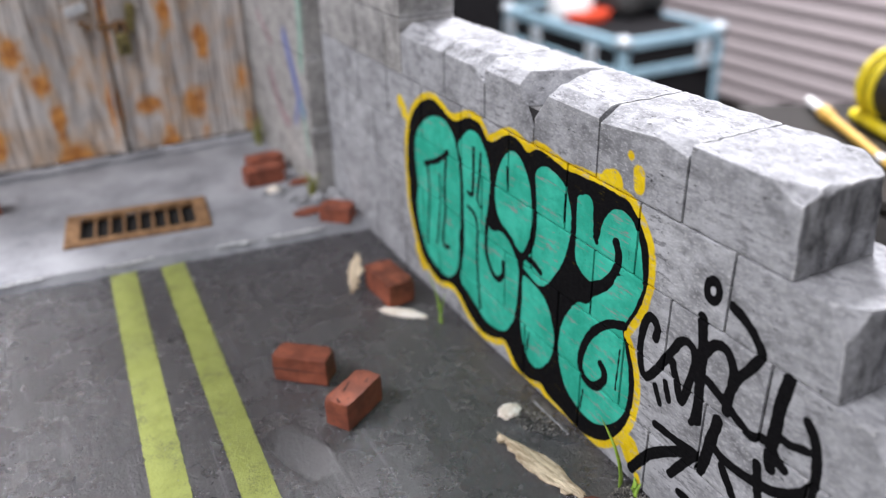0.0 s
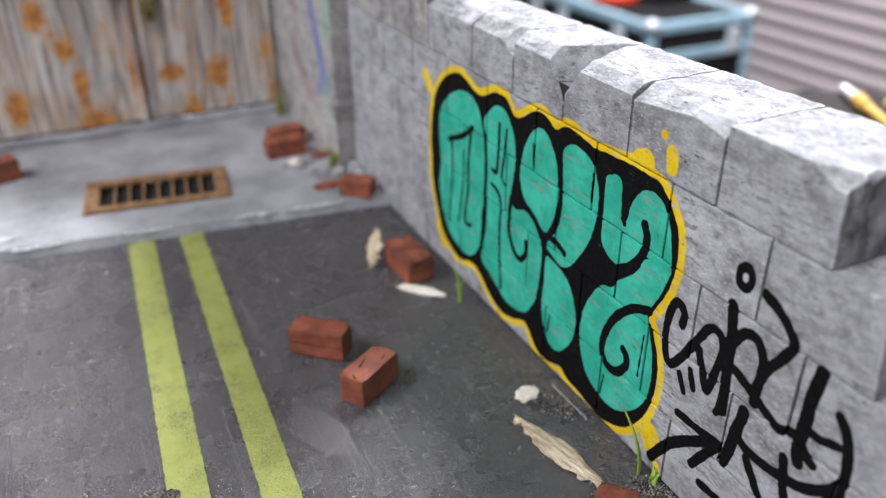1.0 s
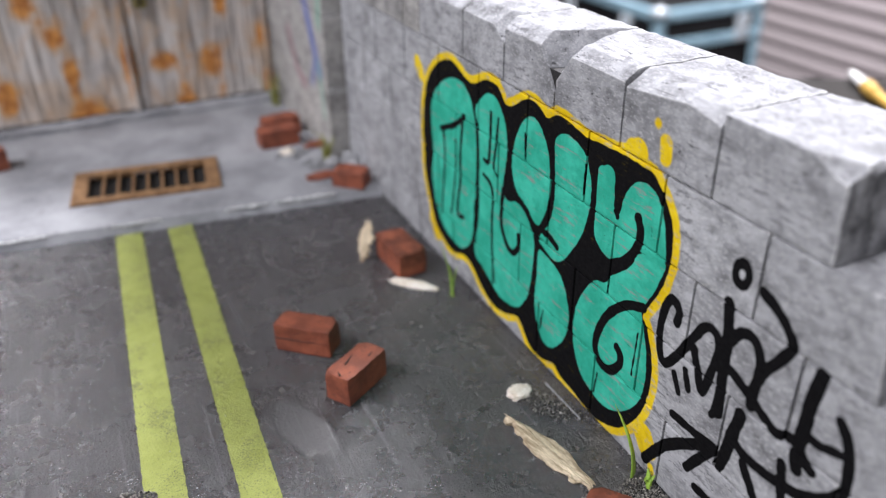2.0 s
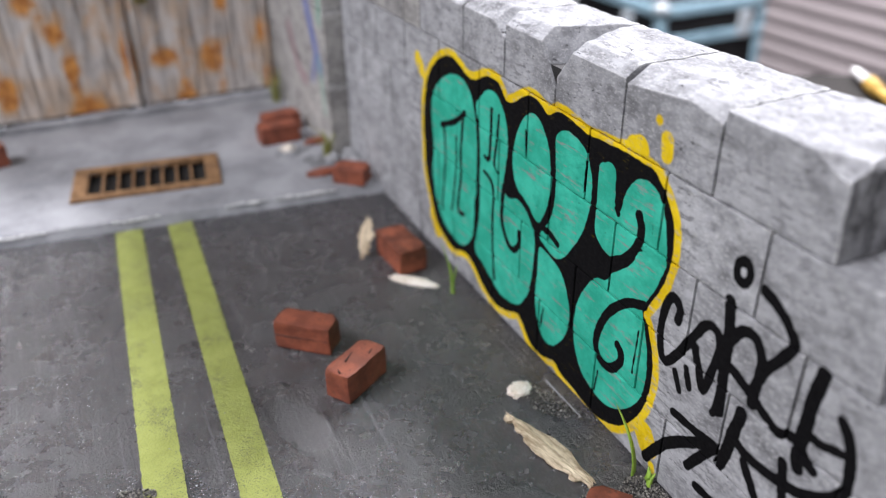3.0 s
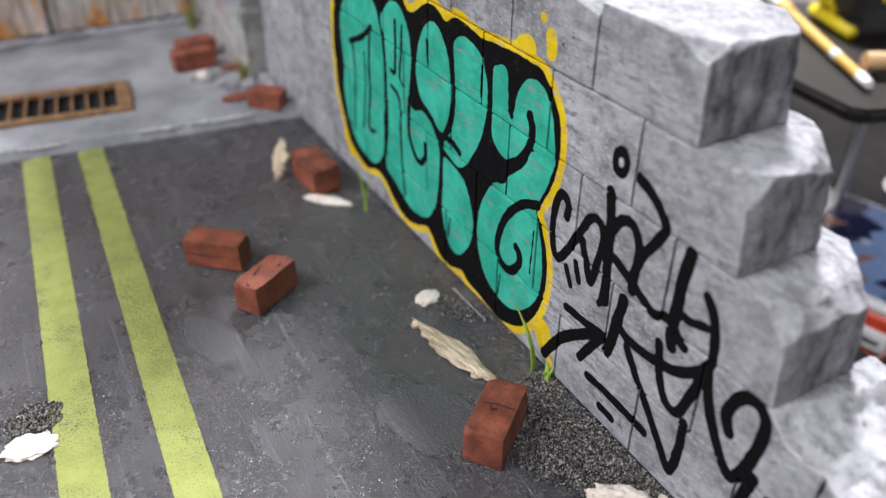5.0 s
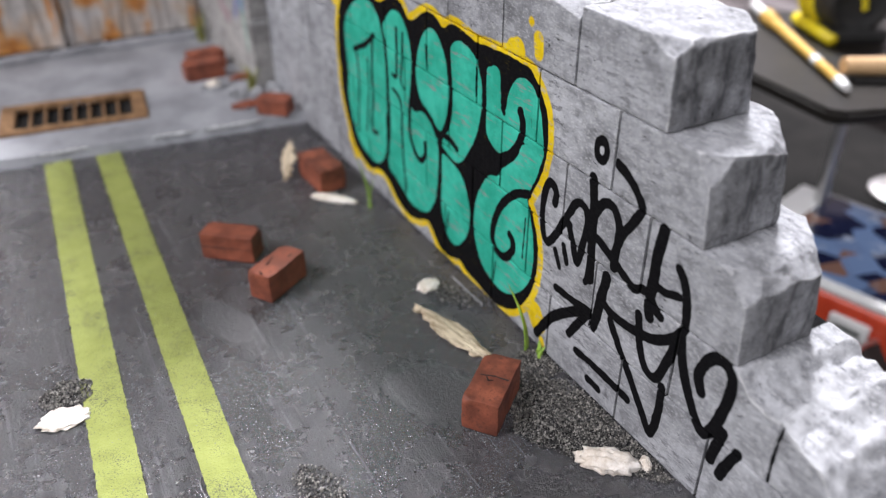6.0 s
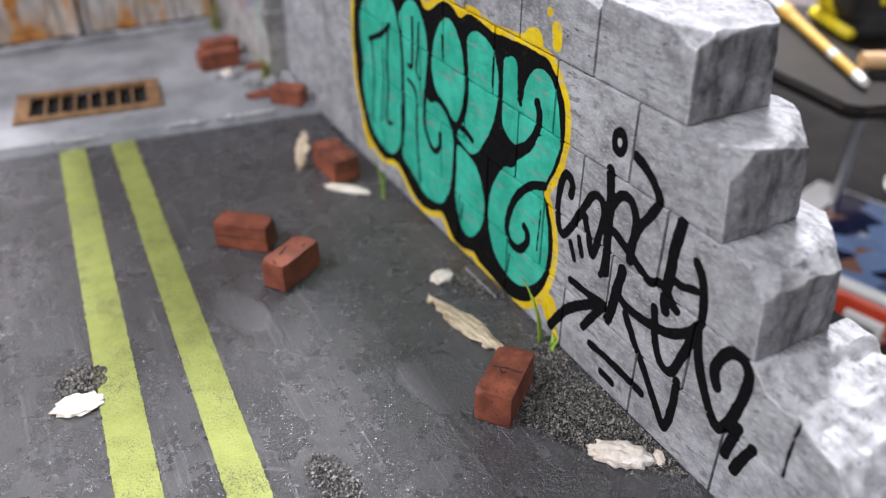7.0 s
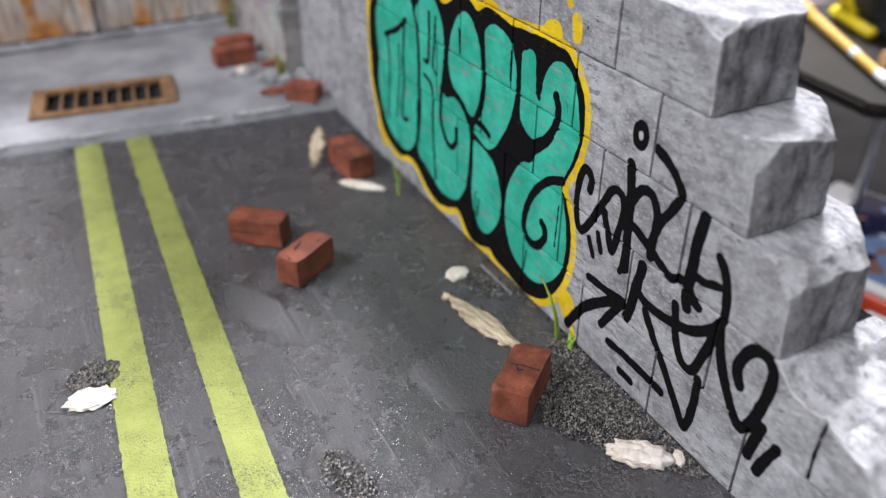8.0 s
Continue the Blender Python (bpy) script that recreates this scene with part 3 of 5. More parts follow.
road = sheet("road", np.linspace(-0.24, 0.004, 200), np.linspace(-0.15, 0.222, 300), road_height, M_ASPHALT)
spots = np.array([v.co[:2] for v in road.data.vertices])
filled = np.zeros(len(spots))
for sx, sy, rx, ry, lean in ((-0.0310, 0.0340, 0.0085, 0.0130, 0.45), (-0.0665, 0.0850, 0.0052, 0.0125, 0.3)):
    dx, dy = spots[:, 0] - sx, spots[:, 1] - sy
    u, v = dx * math.cos(lean) + dy * math.sin(lean), -dx * math.sin(lean) + dy * math.cos(lean)
    filled = np.maximum(filled, np.clip(1.35 - 0.85 * np.hypot(u / rx, v / ry), 0, 1))
road.data.attributes.new("filled", "FLOAT", "POINT").data.foreach_set("value", filled.astype(np.float32))
tagged(road, "dark grey worn miniature asphalt road with a slight sheen", "road", kind="structure")

base = thing("model_base", "dark board under the miniature street scene", "base board", (-0.11, 0.09, BENCH), kind="structure")
part("board", box_bm((0.262, 0.48, 0.086), (0, 0, 0.0435), 0.001), M_BASE, base)


def build_pavement():
    xs, ys = np.linspace(-0.24, 0.0, 130), np.linspace(0, 1, 70)
    gx, t = np.meshgrid(xs, ys, indexing="ij")
    edge = np.array([0.0012 * noise.noise((x * 130, 4, 0)) + 0.0006 * noise.noise((x * 420, 9, 0)) for x in xs])[:, None]
    gy = (kerb_y(gx) + edge) * (1 - t) + (BACK + 0.004) * t
    flat = np.stack([gx.ravel(), gy.ravel(), 0 * gx.ravel()], 1)
    lump = (0.00025 * ripple(flat, 60, 5) + 0.00012 * ripple(flat, 260, 2)).reshape(gx.shape)
    drop = np.clip(1 - t * 60, 0, 1)
    z = PAVE + lump - 0.0006 * drop + 0.0015 * np.clip((t - 0.93) / 0.07, 0, 1)
    top = np.stack([gx, gy, z], -1)
    # the kerb's worn shoulder slopes down to the road
    foot, knee = top[:, :1].copy(), top[:, :1].copy()
    foot[:, 0, 1] -= 0.0006
    foot[:, 0, 2] = -0.001
    knee[:, 0, 1] += 0.0006
    knee[:, 0, 2] = 0.0014
    top[:, 0, 1] += 0.0016
    v = np.concatenate([foot, knee, top], 1)
    n = v.shape[1]
    # the drain's pit is left open
    i, j = np.meshgrid(np.arange(v.shape[0] - 1), np.arange(n - 1), indexing="ij")
    a = (i * n + j).ravel()
    mid = v[:-1, :-1].reshape(-1, 3) + (v[1:, 1:].reshape(-1, 3) - v[:-1, :-1].reshape(-1, 3)) / 2
    loc = DRAIN.inverted()
    lx = np.array([[*(loc @ Vector(m))] for m in mid])
    keep = (np.abs(lx[:, 0]) > 0.0235) | (np.abs(lx[:, 1]) > 0.0105)
    quad = np.stack([a, a + n, a + n + 1, a + 1], 1)[keep]
    ob = mesh_object("pavement", v.reshape(-1, 3), quad, M_PAVE)
    return tagged(ob, "pale blue-grey cracked concrete pavement with chipped edge", "pavement", kind="structure")


DRAIN = pose(-0.0815, 0.2465, PAVE, 0, 0, -7.5)
build_pavement()


def road_line(x_far, x_near, wide, seed):
    """One painted band from the kerb towards the near edge, with uneven edges."""
    n = 620
    v = []
    for i in range(n + 1):
        t = i / n
        y = (kerb_y(x_far) - 0.0006) * (1 - t) - 0.15 * t
        x = x_far + (x_near - x_far) * (kerb_y(x_far) - y) / 0.175
        for side in (-1, 0, 1):
            w = side * (wide / 2 + 0.00025 * noise.noise((y * 500, seed + side, 0)) + 0.00022 * noise.noise((y * 1700, seed - side, 3)))
            z = float(road_height(np.array([[x + w]]), np.array([[y]]))[0, 0])
            v.append((x + w, y, z + 0.00018 + (0.00005 if side == 0 else 0)))
    f = [(3 * i + k, 3 * i + k + 1, 3 * i + k + 4, 3 * i + k + 3) for i in range(n) for k in (0, 1)]
    ob = mesh_object("road_marking", v, [q[::-1] for q in f], M_LINE)
    return tagged(ob, "worn lime-yellow painted line, one of a pair, on asphalt", "road marking", group="double yellow lines")


road_line(-0.0935, -0.1028, 0.0092, 1)
road_line(-0.0760, -0.0826, 0.0086, 7)


# ---------------------------------------------------------------- the painted block wall
THICK = 0.026
COURSES = (0.0, 0.018, 0.0365, 0.0545, 0.0720, 0.0885)
GAP, SLIT = 0.00024, 0.00024


def broken_top(y):
    """The height of the lowest broken end along the wall's face."""
    return np.interp(y, (-0.0600, -0.0500, -0.0454, -0.0425, -0.0391, -0.0332, -0.0301, -0.0262, -0.0223), (0.0120, 0.0200, 0.0263, 0.0293, 0.0302, 0.0328, 0.0322, 0.0330, 0.0366))


def wall_block(parent, y0, y1, z0, z1, x0=0.0, x1=THICK, fine=0.00042, cuts=(), scoops=(), ragged=False, material=None, art=paint_fields, name="concrete_block", rough=0.00016, end=False):
    low, high = (x0, y0 + SLIT, z0 + GAP * 0.5), (x1, y1 - SLIT, z1 - GAP * 0.5)
    carved = bool(cuts or scoops or ragged)
    p, f, front = lattice(low, high, (0.00055 if end or ragged else 0.0007) if carved else 0.0012, fine)
    p = rounded(p, low, high, 0.00034)
    p[:, 0] += 0.00012 * noise.noise((y0 * 900, z0 * 700, 1))
    p[:, 0] *= np.where(p[:, 0] > 0.002, np.interp(p[:, 1], (0.0, 0.15), (1.0, 0.76)), 1.0)
    hollow = np.zeros(len(p), bool)
    for point, normal in cuts:
        p = chip(p, point, normal)
    for centre, radius in scoops:
        p, hit = scoop(p, centre, radius)
        hollow |= hit
    if ragged:
        # ridges run across the torn top, which rises a little towards the back
        ridge = 0.0011 * np.abs(ripple(p * np.array((0.5, 1.5, 0)), 210, 5)) + 0.0007 * ripple(p * np.array((1, 1, 0)), 420, 9)
        top = broken_top(p[:, 1] + 0.12 * p[:, 0]) + np.clip(p[:, 0] / 0.004, 0, 1) * ridge + 0.06 * p[:, 0] - 0.0002
        over = p[:, 2] > top
        p[:, 2] = np.maximum(np.where(over, top, p[:, 2]), z0 + 0.0004)
        hollow |= over
    if carved:
        # torn faces are uneven, the painted face keeps flat
        soft = np.clip((p[:, 0] - 0.0006) / 0.0015, 0, 1)
        wild = np.stack([ripple(p, 260, 4), ripple(p, 260, 8), ripple(p, 260, 12)], 1)
        p = p + wild * (0.00030 * soft[:, None])
        p = p + (0.00028 * ripple(p * np.array((1, 1, 0.5)), 640, 3) * hollow)[:, None] * np.array((0.3, -0.6, 0.7))
        p[:, 1] += 0.00030 * ripple(p * np.array((1, 1, 0.4)), 520, 3) * np.clip((y0 + 0.004 - p[:, 1]) / 0.002, 0, 1)
    if ragged and y0 < -0.04 and z0 > 0.01:
        # a joint carved only into the face
        p[:, 0] += np.where(front & (np.abs(p[:, 1] + 0.0339) < 0.00045), 0.0005, 0)
    p[:, 0] += np.where(front & ~hollow, rough * 0.5 * ripple(p, 700, 2), 0)
    p[:, 2] += np.where(front, 0, rough * ripple(p, 480, 6))
    data = art(p) if art else {}
    if art is paint_fields:
        for key in data:
            data[key] = np.where(hollow & (p[:, 0] > 0.0004), 50.0, data[key])
    # end faces that receive the painted shade
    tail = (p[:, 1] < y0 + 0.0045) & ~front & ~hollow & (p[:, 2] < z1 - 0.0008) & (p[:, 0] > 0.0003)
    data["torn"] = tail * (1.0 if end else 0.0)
    data["scooped"] = hollow * 1.0
    return mesh_object(name, p, f, material or M_WALL, parent, point_data=data, sharp=26 if carved else 0)


wall = thing("wall_east", "grey concrete block wall with stepped broken end, painted with green lettering and a black tag", "wall", kind="structure")
TOP_END, UP_END = 0.160, 0.236
JOINTS = (
    (-0.072, -0.046, -0.020, 0.0058, 0.0325, 0.0585, 0.0845, 0.1105, 0.1365, 0.1625, 0.1885, 0.2145, UP_END),
    (-0.054, -0.008, 0.0175, 0.0435, 0.0695, 0.0955, 0.1215, 0.1475, 0.1735, 0.1995, 0.2255, UP_END),
    (-0.0225, 0.0040, 0.0305, 0.0565, 0.0825, 0.1085, 0.1345, 0.1605, 0.1865, 0.2125, UP_END),
    (-0.0100, 0.0160, 0.0425, 0.0685, 0.0945, 0.1205, 0.1465, 0.1725, 0.1985, 0.2245, UP_END),
    (0.0030, 0.0305, 0.0578, 0.0832, 0.1072, 0.1303, TOP_END),
)
# how the broken ends are sheared: a point on the plane and its outward direction
ENDS = {
    2: (((0.0030, -0.0222, 0.044), (-0.25, -1, 0.10)), ((0.0185, -0.0215, 0.047), (0.8, -0.62, 0.12)), ((0.01, -0.0180, 0.0542), (0.1, -0.5, 0.9))),
    3: (((0.0030, -0.0097, 0.062), (-0.25, -1, 0.10)), ((0.0180, -0.0090, 0.066), (0.8, -0.62, 0.12)), ((0.015, -0.0060, 0.0717), (0.2, -0.4, 0.9))),
    4: (((0.0030, 0.0032, 0.080), (-0.28, -0.95, 0.06)), ((0.0195, 0.0040, 0.082), (0.8, -0.62, 0.12))),
}
# hollows struck out of the broken ends' upper corners: centre and radius
SCOOPS = {
    2: (((-0.0040, -0.0245, 0.0565), 0.0092), ((0.0040, -0.0275, 0.0560), 0.0078), ((-0.0030, -0.0150, 0.0590), 0.0060)),
    3: (((-0.0042, -0.0130, 0.0738), 0.0094), ((0.0030, -0.0150, 0.0742), 0.0066)),
    4: (((-0.0060, 0.0040, 0.0955), 0.0116), ((0.0050, -0.0020, 0.0935), 0.0082), ((-0.0046, 0.0145, 0.0935), 0.0072)),
}
# small bites out of the top course's front edge, by block
BITES = {
    1: (((0.0012, 0.034, 0.0872), (-0.6, -0.15, 0.8)), ((0.0004, 0.045, 0.0868), (-0.5, 0.1, 0.85))),
    2: (((0.0042, 0.0788, 0.0864), (-0.35, 0.75, 0.6)), ((0.0012, 0.066, 0.0868), (-0.6, 0.0, 0.8))),
    3: (((0.0046, 0.0880, 0.0850), (-0.3, -0.8, 0.55)), ((0.0010, 0.095, 0.0863), (-0.6, 0, 0.8))),
    4: (((0.0020, 0.1100, 0.0850), (-0.5, -0.5, 0.7)), ((0.0008, 0.119, 0.0858), (-0.55, 0, 0.8))),
    5: (((0.0008, 0.140, 0.0858), (-0.55, 0, 0.8)),),
}


def build_wall():
    for c, joints in enumerate(JOINTS):
        z0, z1 = COURSES[c], COURSES[c + 1]
        y0, y1 = (joints[1] if c == 1 else joints[0] + 0.016), joints[-1] - 0.001
        part("mortar_core", box_bm((0.014, y1 - y0, z1 - z0 - (0.009 if c == 4 else 0.004)), (0.0077, (y0 + y1) / 2, (z0 + z1) / 2 - (0.003 if c == 4 else 0))), M_MORTAR, wall)
        for k, (a, b) in enumerate(zip(joints, joints[1:])):
            cuts, scoops = (ENDS.get(c, ()), SCOOPS.get(c, ())) if k == 0 else ((), ())
            if c == 4 and k in BITES:
                cuts = BITES[k]
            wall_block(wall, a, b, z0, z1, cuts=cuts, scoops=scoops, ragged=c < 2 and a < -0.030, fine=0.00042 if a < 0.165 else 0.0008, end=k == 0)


build_wall()

# the taller stretch beyond the low wall, and the pier beside the gates
tall = thing("wall_tall", "taller grey concrete block wall behind the low painted stretch", "wall", kind="structure")
for row in range(6):
    z0 = 0.0720 + row * 0.018
    for k, (a, b) in enumerate(((0.160, 0.186), (0.186, 0.212), (0.212, 0.236)) if row % 2 else ((0.160, 0.173), (0.173, 0.199), (0.199, 0.236))):
        wall_block(tall, a, b, z0, z0 + 0.018, fine=0.0011, art=None, material=M_PLAIN)
part("mortar_core", box_bm((0.012, 0.070, 0.102), (0.0088, 0.199, 0.1250)), M_MORTAR, tall)


def pier_art(p):
    q = p[:, 1:] * 1000
    away = lambda pts, half: np.where(p[:, 0] < -0.006, to_line(q, spline(pts, False)) - half, 50)
    return {
        "paint_blue": np.minimum(away(((262, 66), (256, 55), (252, 47), (247, 38)), 3.5), away(((258, 30), (250, 44)), 1.5)),
        "paint_mint": np.minimum(away(((238, 96), (240, 74), (243, 58)), 2.5), away(((247, 40), (244, 20)), 1.4)),
        "paint_mauve": np.minimum(away(((290, 45), (280, 30), (270, 26)), 3.0), away(((300, 70), (284, 60)), 2)),
    }


pier = thing("gate_pier", "rough grey concrete gate pier with faded blue and mint spray paint", "pier", kind="structure")
for row in range(6):
    z0 = PAVE - 0.001 + row * 0.03
    wall_block(pier, 0.236, BACK + 0.016, z0, z0 + 0.03, x0=-0.0075, x1=THICK, fine=0.0011, art=pier_art, material=M_PIER, name="pier_block", rough=0.0006)


# ---------------------------------------------------------------- the rusty gates
# where the rust has eaten in: along the gates, up them, half width, half height
RUST = ((-0.113, 0.060, 0.007, 0.008), (-0.103, 0.043, 0.0045, 0.007), (-0.1000, 0.029, 0.004, 0.008), (-0.0935, 0.009, 0.012, 0.006), (-0.0745, 0.029, 0.0035, 0.016), (-0.0715, 0.072, 0.003, 0.016),
        (-0.0587, 0.029, 0.006, 0.004), (-0.0376, 0.0256, 0.0060, 0.0100), (-0.0302, 0.0545, 0.0045, 0.0075), (-0.0514, 0.0095, 0.005, 0.007), (-0.0105, 0.034, 0.004, 0.006), (-0.0110, 0.009, 0.004, 0.007),
        (-0.0344, 0.0103, 0.0045, 0.004), (-0.128, 0.020, 0.006, 0.010), (-0.045, 0.070, 0.004, 0.008), (-0.150, 0.050, 0.008, 0.010))


def corrugated(parent, x0, x1, z0, z1):
    n, m = int((x1 - x0) / 0.00035), 24
    xs, zs = np.linspace(x0, x1, n), np.linspace(z0, z1, m)
    gx, gz = np.meshgrid(xs, zs, indexing="ij")
    dent = ripple(np.stack([gx.ravel(), 0 * gx.ravel(), gz.ravel()], 1), 26, 2).reshape(gx.shape)
    fade = np.clip(0.55 + 0.9 * ripple(np.stack([gx.ravel(), 0 * gx.ravel(), gz.ravel()], 1), 14, 7).reshape(gx.shape), 0.2, 1)
    gy = BACK + 0.00050 * fade * np.sin(gx * 2 * math.pi / 0.0027) + 0.0009 * dent
    v = np.stack([gx, gy, gz], -1).reshape(-1, 3)
    i, j = np.meshgrid(np.arange(n - 1), np.arange(m - 1), indexing="ij")
    a = (i * m + j).ravel()
    f = np.stack([a, a + m, a + m + 1, a + 1], 1)
    back = v + np.array((0, 0.0012, 0))
    eaten = np.zeros(len(v))
    for px, pz, rx, rz in RUST:
        eaten = np.maximum(eaten, np.clip(1.3 - np.hypot((v[:, 0] - px) / rx, (v[:, 2] - pz) / rz), 0, 1))
    return mesh_object("corrugated_sheet", np.concatenate([v, back]), np.concatenate([f, f[:, ::-1] + len(v)]), M_SHEET, parent, point_data={"rust": np.tile(eaten, 2)})


def gate_leaf(x0, x1):
    g = thing("metal_gate", "closed corrugated metal gate leaf, grey-brown with orange rust", "gate", group="pair of rusty gates")
    corrugated(g, x0, x1, PAVE + 0.004, 0.172)
    for z in (0.012, 0.165):
        part("rail", box_bm((x1 - x0, 0.003, 0.004), ((x0 + x1) / 2, BACK + 0.0032, z), 0.0004), M_GRATE, g)
    for x in (x0 + 0.002, x1 - 0.002):
        part("stile", box_bm((0.0016, 0.0024, 0.166), (x, BACK - 0.0004, 0.089), 0.0005), M_SHEET, g)
    return g


left_leaf = gate_leaf(-0.232, -0.0725)
right_leaf = gate_leaf(-0.0715, -0.0085)
bolt = thing("padlock", "tarnished brass padlock hanging from a bent hasp on the rusty gates", "padlock", (-0.0655, BACK - 0.0045, 0.0590))
part("body", box_bm((0.0062, 0.0036, 0.0100), (0, 0, 0), 0.0010), M_BRASS, bolt)
# near-black block in place of the keyhole's shade
part("keyway", box_bm((0.0014, 0.0006, 0.0034), (0, -0.0019, -0.0018), 0.0002), M_HOLE_SHADE, bolt)
part("shackle", join_bm(rod_bm((-0.0022, 0, 0.0045), (-0.0020, 0, 0.0100), 0.0007), rod_bm((0.0022, 0, 0.0045), (0.0020, 0, 0.0100), 0.0007), rod_bm((-0.0024, 0, 0.0100), (0.0024, 0, 0.0100), 0.0007)), M_GRATE, bolt)
part("hasp", box_bm((0.0045, 0.0014, 0.0130), (0.0050, 0.0020, 0.0110), 0.0005, Matrix.Rotation(radians(12), 4, "Y")), M_BRASS, bolt)
part("staple", box_bm((0.0110, 0.0012, 0.0026), (-0.0040, 0.0026, 0.0080), 0.0004), M_GRATE, bolt)
latch = thing("gate_latch", "bent pale metal latch plate on the rusty gate", "latch", (-0.0815, BACK - 0.0022, 0.0720))
part("plate", box_bm((0.0095, 0.0012, 0.0042), (-0.0010, 0, 0.0036), 0.0004, Matrix.Rotation(radians(-14), 4, "Y")), M_CHIP, latch)
part("bolt", rod_bm((-0.0010, -0.0012, -0.0015), (0.0035, -0.0012, -0.0050), 0.0012), M_GRATE, latch, "rusty bolt")
sill = thing("gate_sill", "crumbling sandy concrete strip under the gates", "sill", kind="structure")
for i in range(9):
    part("sill_piece", lump_bm((0.017, 0.0046, 0.0024 if i > 2 else 0.0034), i * 3.1, 0.45), M_PAVE, sill).location = (-0.225 + i * 0.0262, BACK - 0.001, PAVE - 0.0004)


# ---------------------------------------------------------------- the drain
drain = thing("drain_grate", "rusty brown iron drain grate set in the pavement", "drain grate")
drain.matrix_world = DRAIN
L, D = 0.0555, 0.0305
for y in (-1, 1):
    part("frame_rail", box_bm((L, 0.0045, 0.0022), (0, y * (D / 2 - 0.00225), 0.0002), 0.0004), M_GRATE, drain)
for x in (-1, 1):
    part("frame_rail", box_bm((0.0056, D - 0.0100, 0.0022), (x * (L / 2 - 0.0028), 0, 0.0002), 0.0004), M_GRATE, drain)
for i in range(7):
    part("bar", box_bm((0.0010, D - 0.0090, 0.0016), (-L / 2 + 0.0056 + (i + 1) * (L - 0.0112) / 8, 0, -0.0004), 0.0003), M_GRATE, drain)
# near-black slab below the bars paints the shade of the open drain
pit_shade = lattice((-L / 2 + 0.003, -D / 2 + 0.003, -0.0027), (L / 2 - 0.003, D / 2 - 0.003, -0.0022), 0.01)
mesh_object("pit_shade", pit_shade[0], pit_shade[1], M_HOLE_SHADE, drain)


# ---------------------------------------------------------------- loose bricks
def loose_brick(at, turn, size=(0.0168, 0.0094, 0.0086), seed=0, marks=(), tip=(0, 0), label="loose red clay brick lying on the asphalt", group="loose bricks"):
    low, high = (-size[0] / 2, -size[1] / 2, 0), (size[0] / 2, size[1] / 2, size[2])
    p, f, _ = lattice(low, high, 0.0006)
    p = rounded(p, low, high, 0.00038)
    p += 0.00020 * np.stack([ripple(p, 300, seed + k) for k in (1, 2, 3)], 1)
    p = chip(p, (high[0] - 0.0006, high[1] - 0.0006, high[2] - 0.0008), (1, 0.8, 0.9))
    p = chip(p, (low[0] + 0.0007, high[1] - 0.0003, high[2] - 0.0005), (-1, 0.5, 0.8))
    ob = mesh_object("brick", p, f, M_BRICK)
    ob.matrix_world = pose(*at, tip[0], tip[1], turn)
    tagged(ob, label, "brick", group)
    for a, b, w in marks:
        part("score", rod_bm(a, b, w, w * 0.5, 6), M_SCORE, ob)
    return ob


T = 0.0086
loose_brick((-0.0553, 0.1168, 0), -41, seed=1, size=(0.0166, 0.0077, T), marks=(((-0.0081, -0.0039, 0.0043), (0.0078, -0.0039, 0.0044), 0.00016),))
loose_brick((-0.0488, 0.0942, 0), 32, seed=4, size=(0.0160, 0.0077, T), marks=(((-0.003, 0.001, T), (0.001, 0.002, T), 0.0003), ((0.003, -0.002, T), (0.005, -0.0015, T), 0.0003), ((-0.0075, -0.001, T), (-0.0065, 0.0005, T), 0.0003)))
loose_brick((-0.0139, 0.1478, 0), -86, seed=8, size=(0.0182, 0.0098, T), label="loose red clay brick lying beside the painted wall")
loose_brick((-0.0224, 0.0227, 0), 39, seed=12, size=(0.0172, 0.0087, 0.0090), marks=(((0.0004, -0.0038, 0.0090), (0.0008, -0.0005, 0.0090), 0.00026), ((0.0008, -0.0005, 0.0090), (0.0002, 0.0030, 0.0090), 0.00026), ((-0.0012, 0.0006, 0.0090), (0.0004, 0.0016, 0.0090), 0.00026), ((-0.0012, 0.0006, 0.0090), (-0.0006, -0.0004, 0.0090), 0.00026)), label="scratched loose red brick beside a gravel patch")
loose_brick((-0.0240, 0.2625, PAVE), 2, seed=15, size=(0.0170, 0.0094, 0.0078), label="red brick on the pavement by the gate pier", group="bricks on the pavement")
loose_brick((-0.0195, 0.2750, PAVE), 4, seed=19, size=(0.0165, 0.0094, 0.0078), label="red brick on the pavement by the gate pier", group="bricks on the pavement")
loose_brick((-0.0092, 0.2084, PAVE), -42, seed=22, size=(0.0130, 0.0088, 0.0066), label="broken red brick at the corner of wall and kerb", group="bricks on the pavement")
loose_brick((-0.1400, 0.2870, PAVE), 14, seed=27, label="red brick on the pavement near the gates", group="bricks on the pavement")


# ---------------------------------------------------------------- grit, rubble, torn filler, splinters, grass
def in_blob(x, y, blobs):
    return any(((x - bx) * math.cos(a) + (y - by) * math.sin(a)) ** 2 / rx ** 2 + (-(x - bx) * math.sin(a) + (y - by) * math.cos(a)) ** 2 / ry ** 2 < 1 + 0.5 * noise.noise((x * 300, y * 300, 2)) for bx, by, rx, ry, a in blobs)


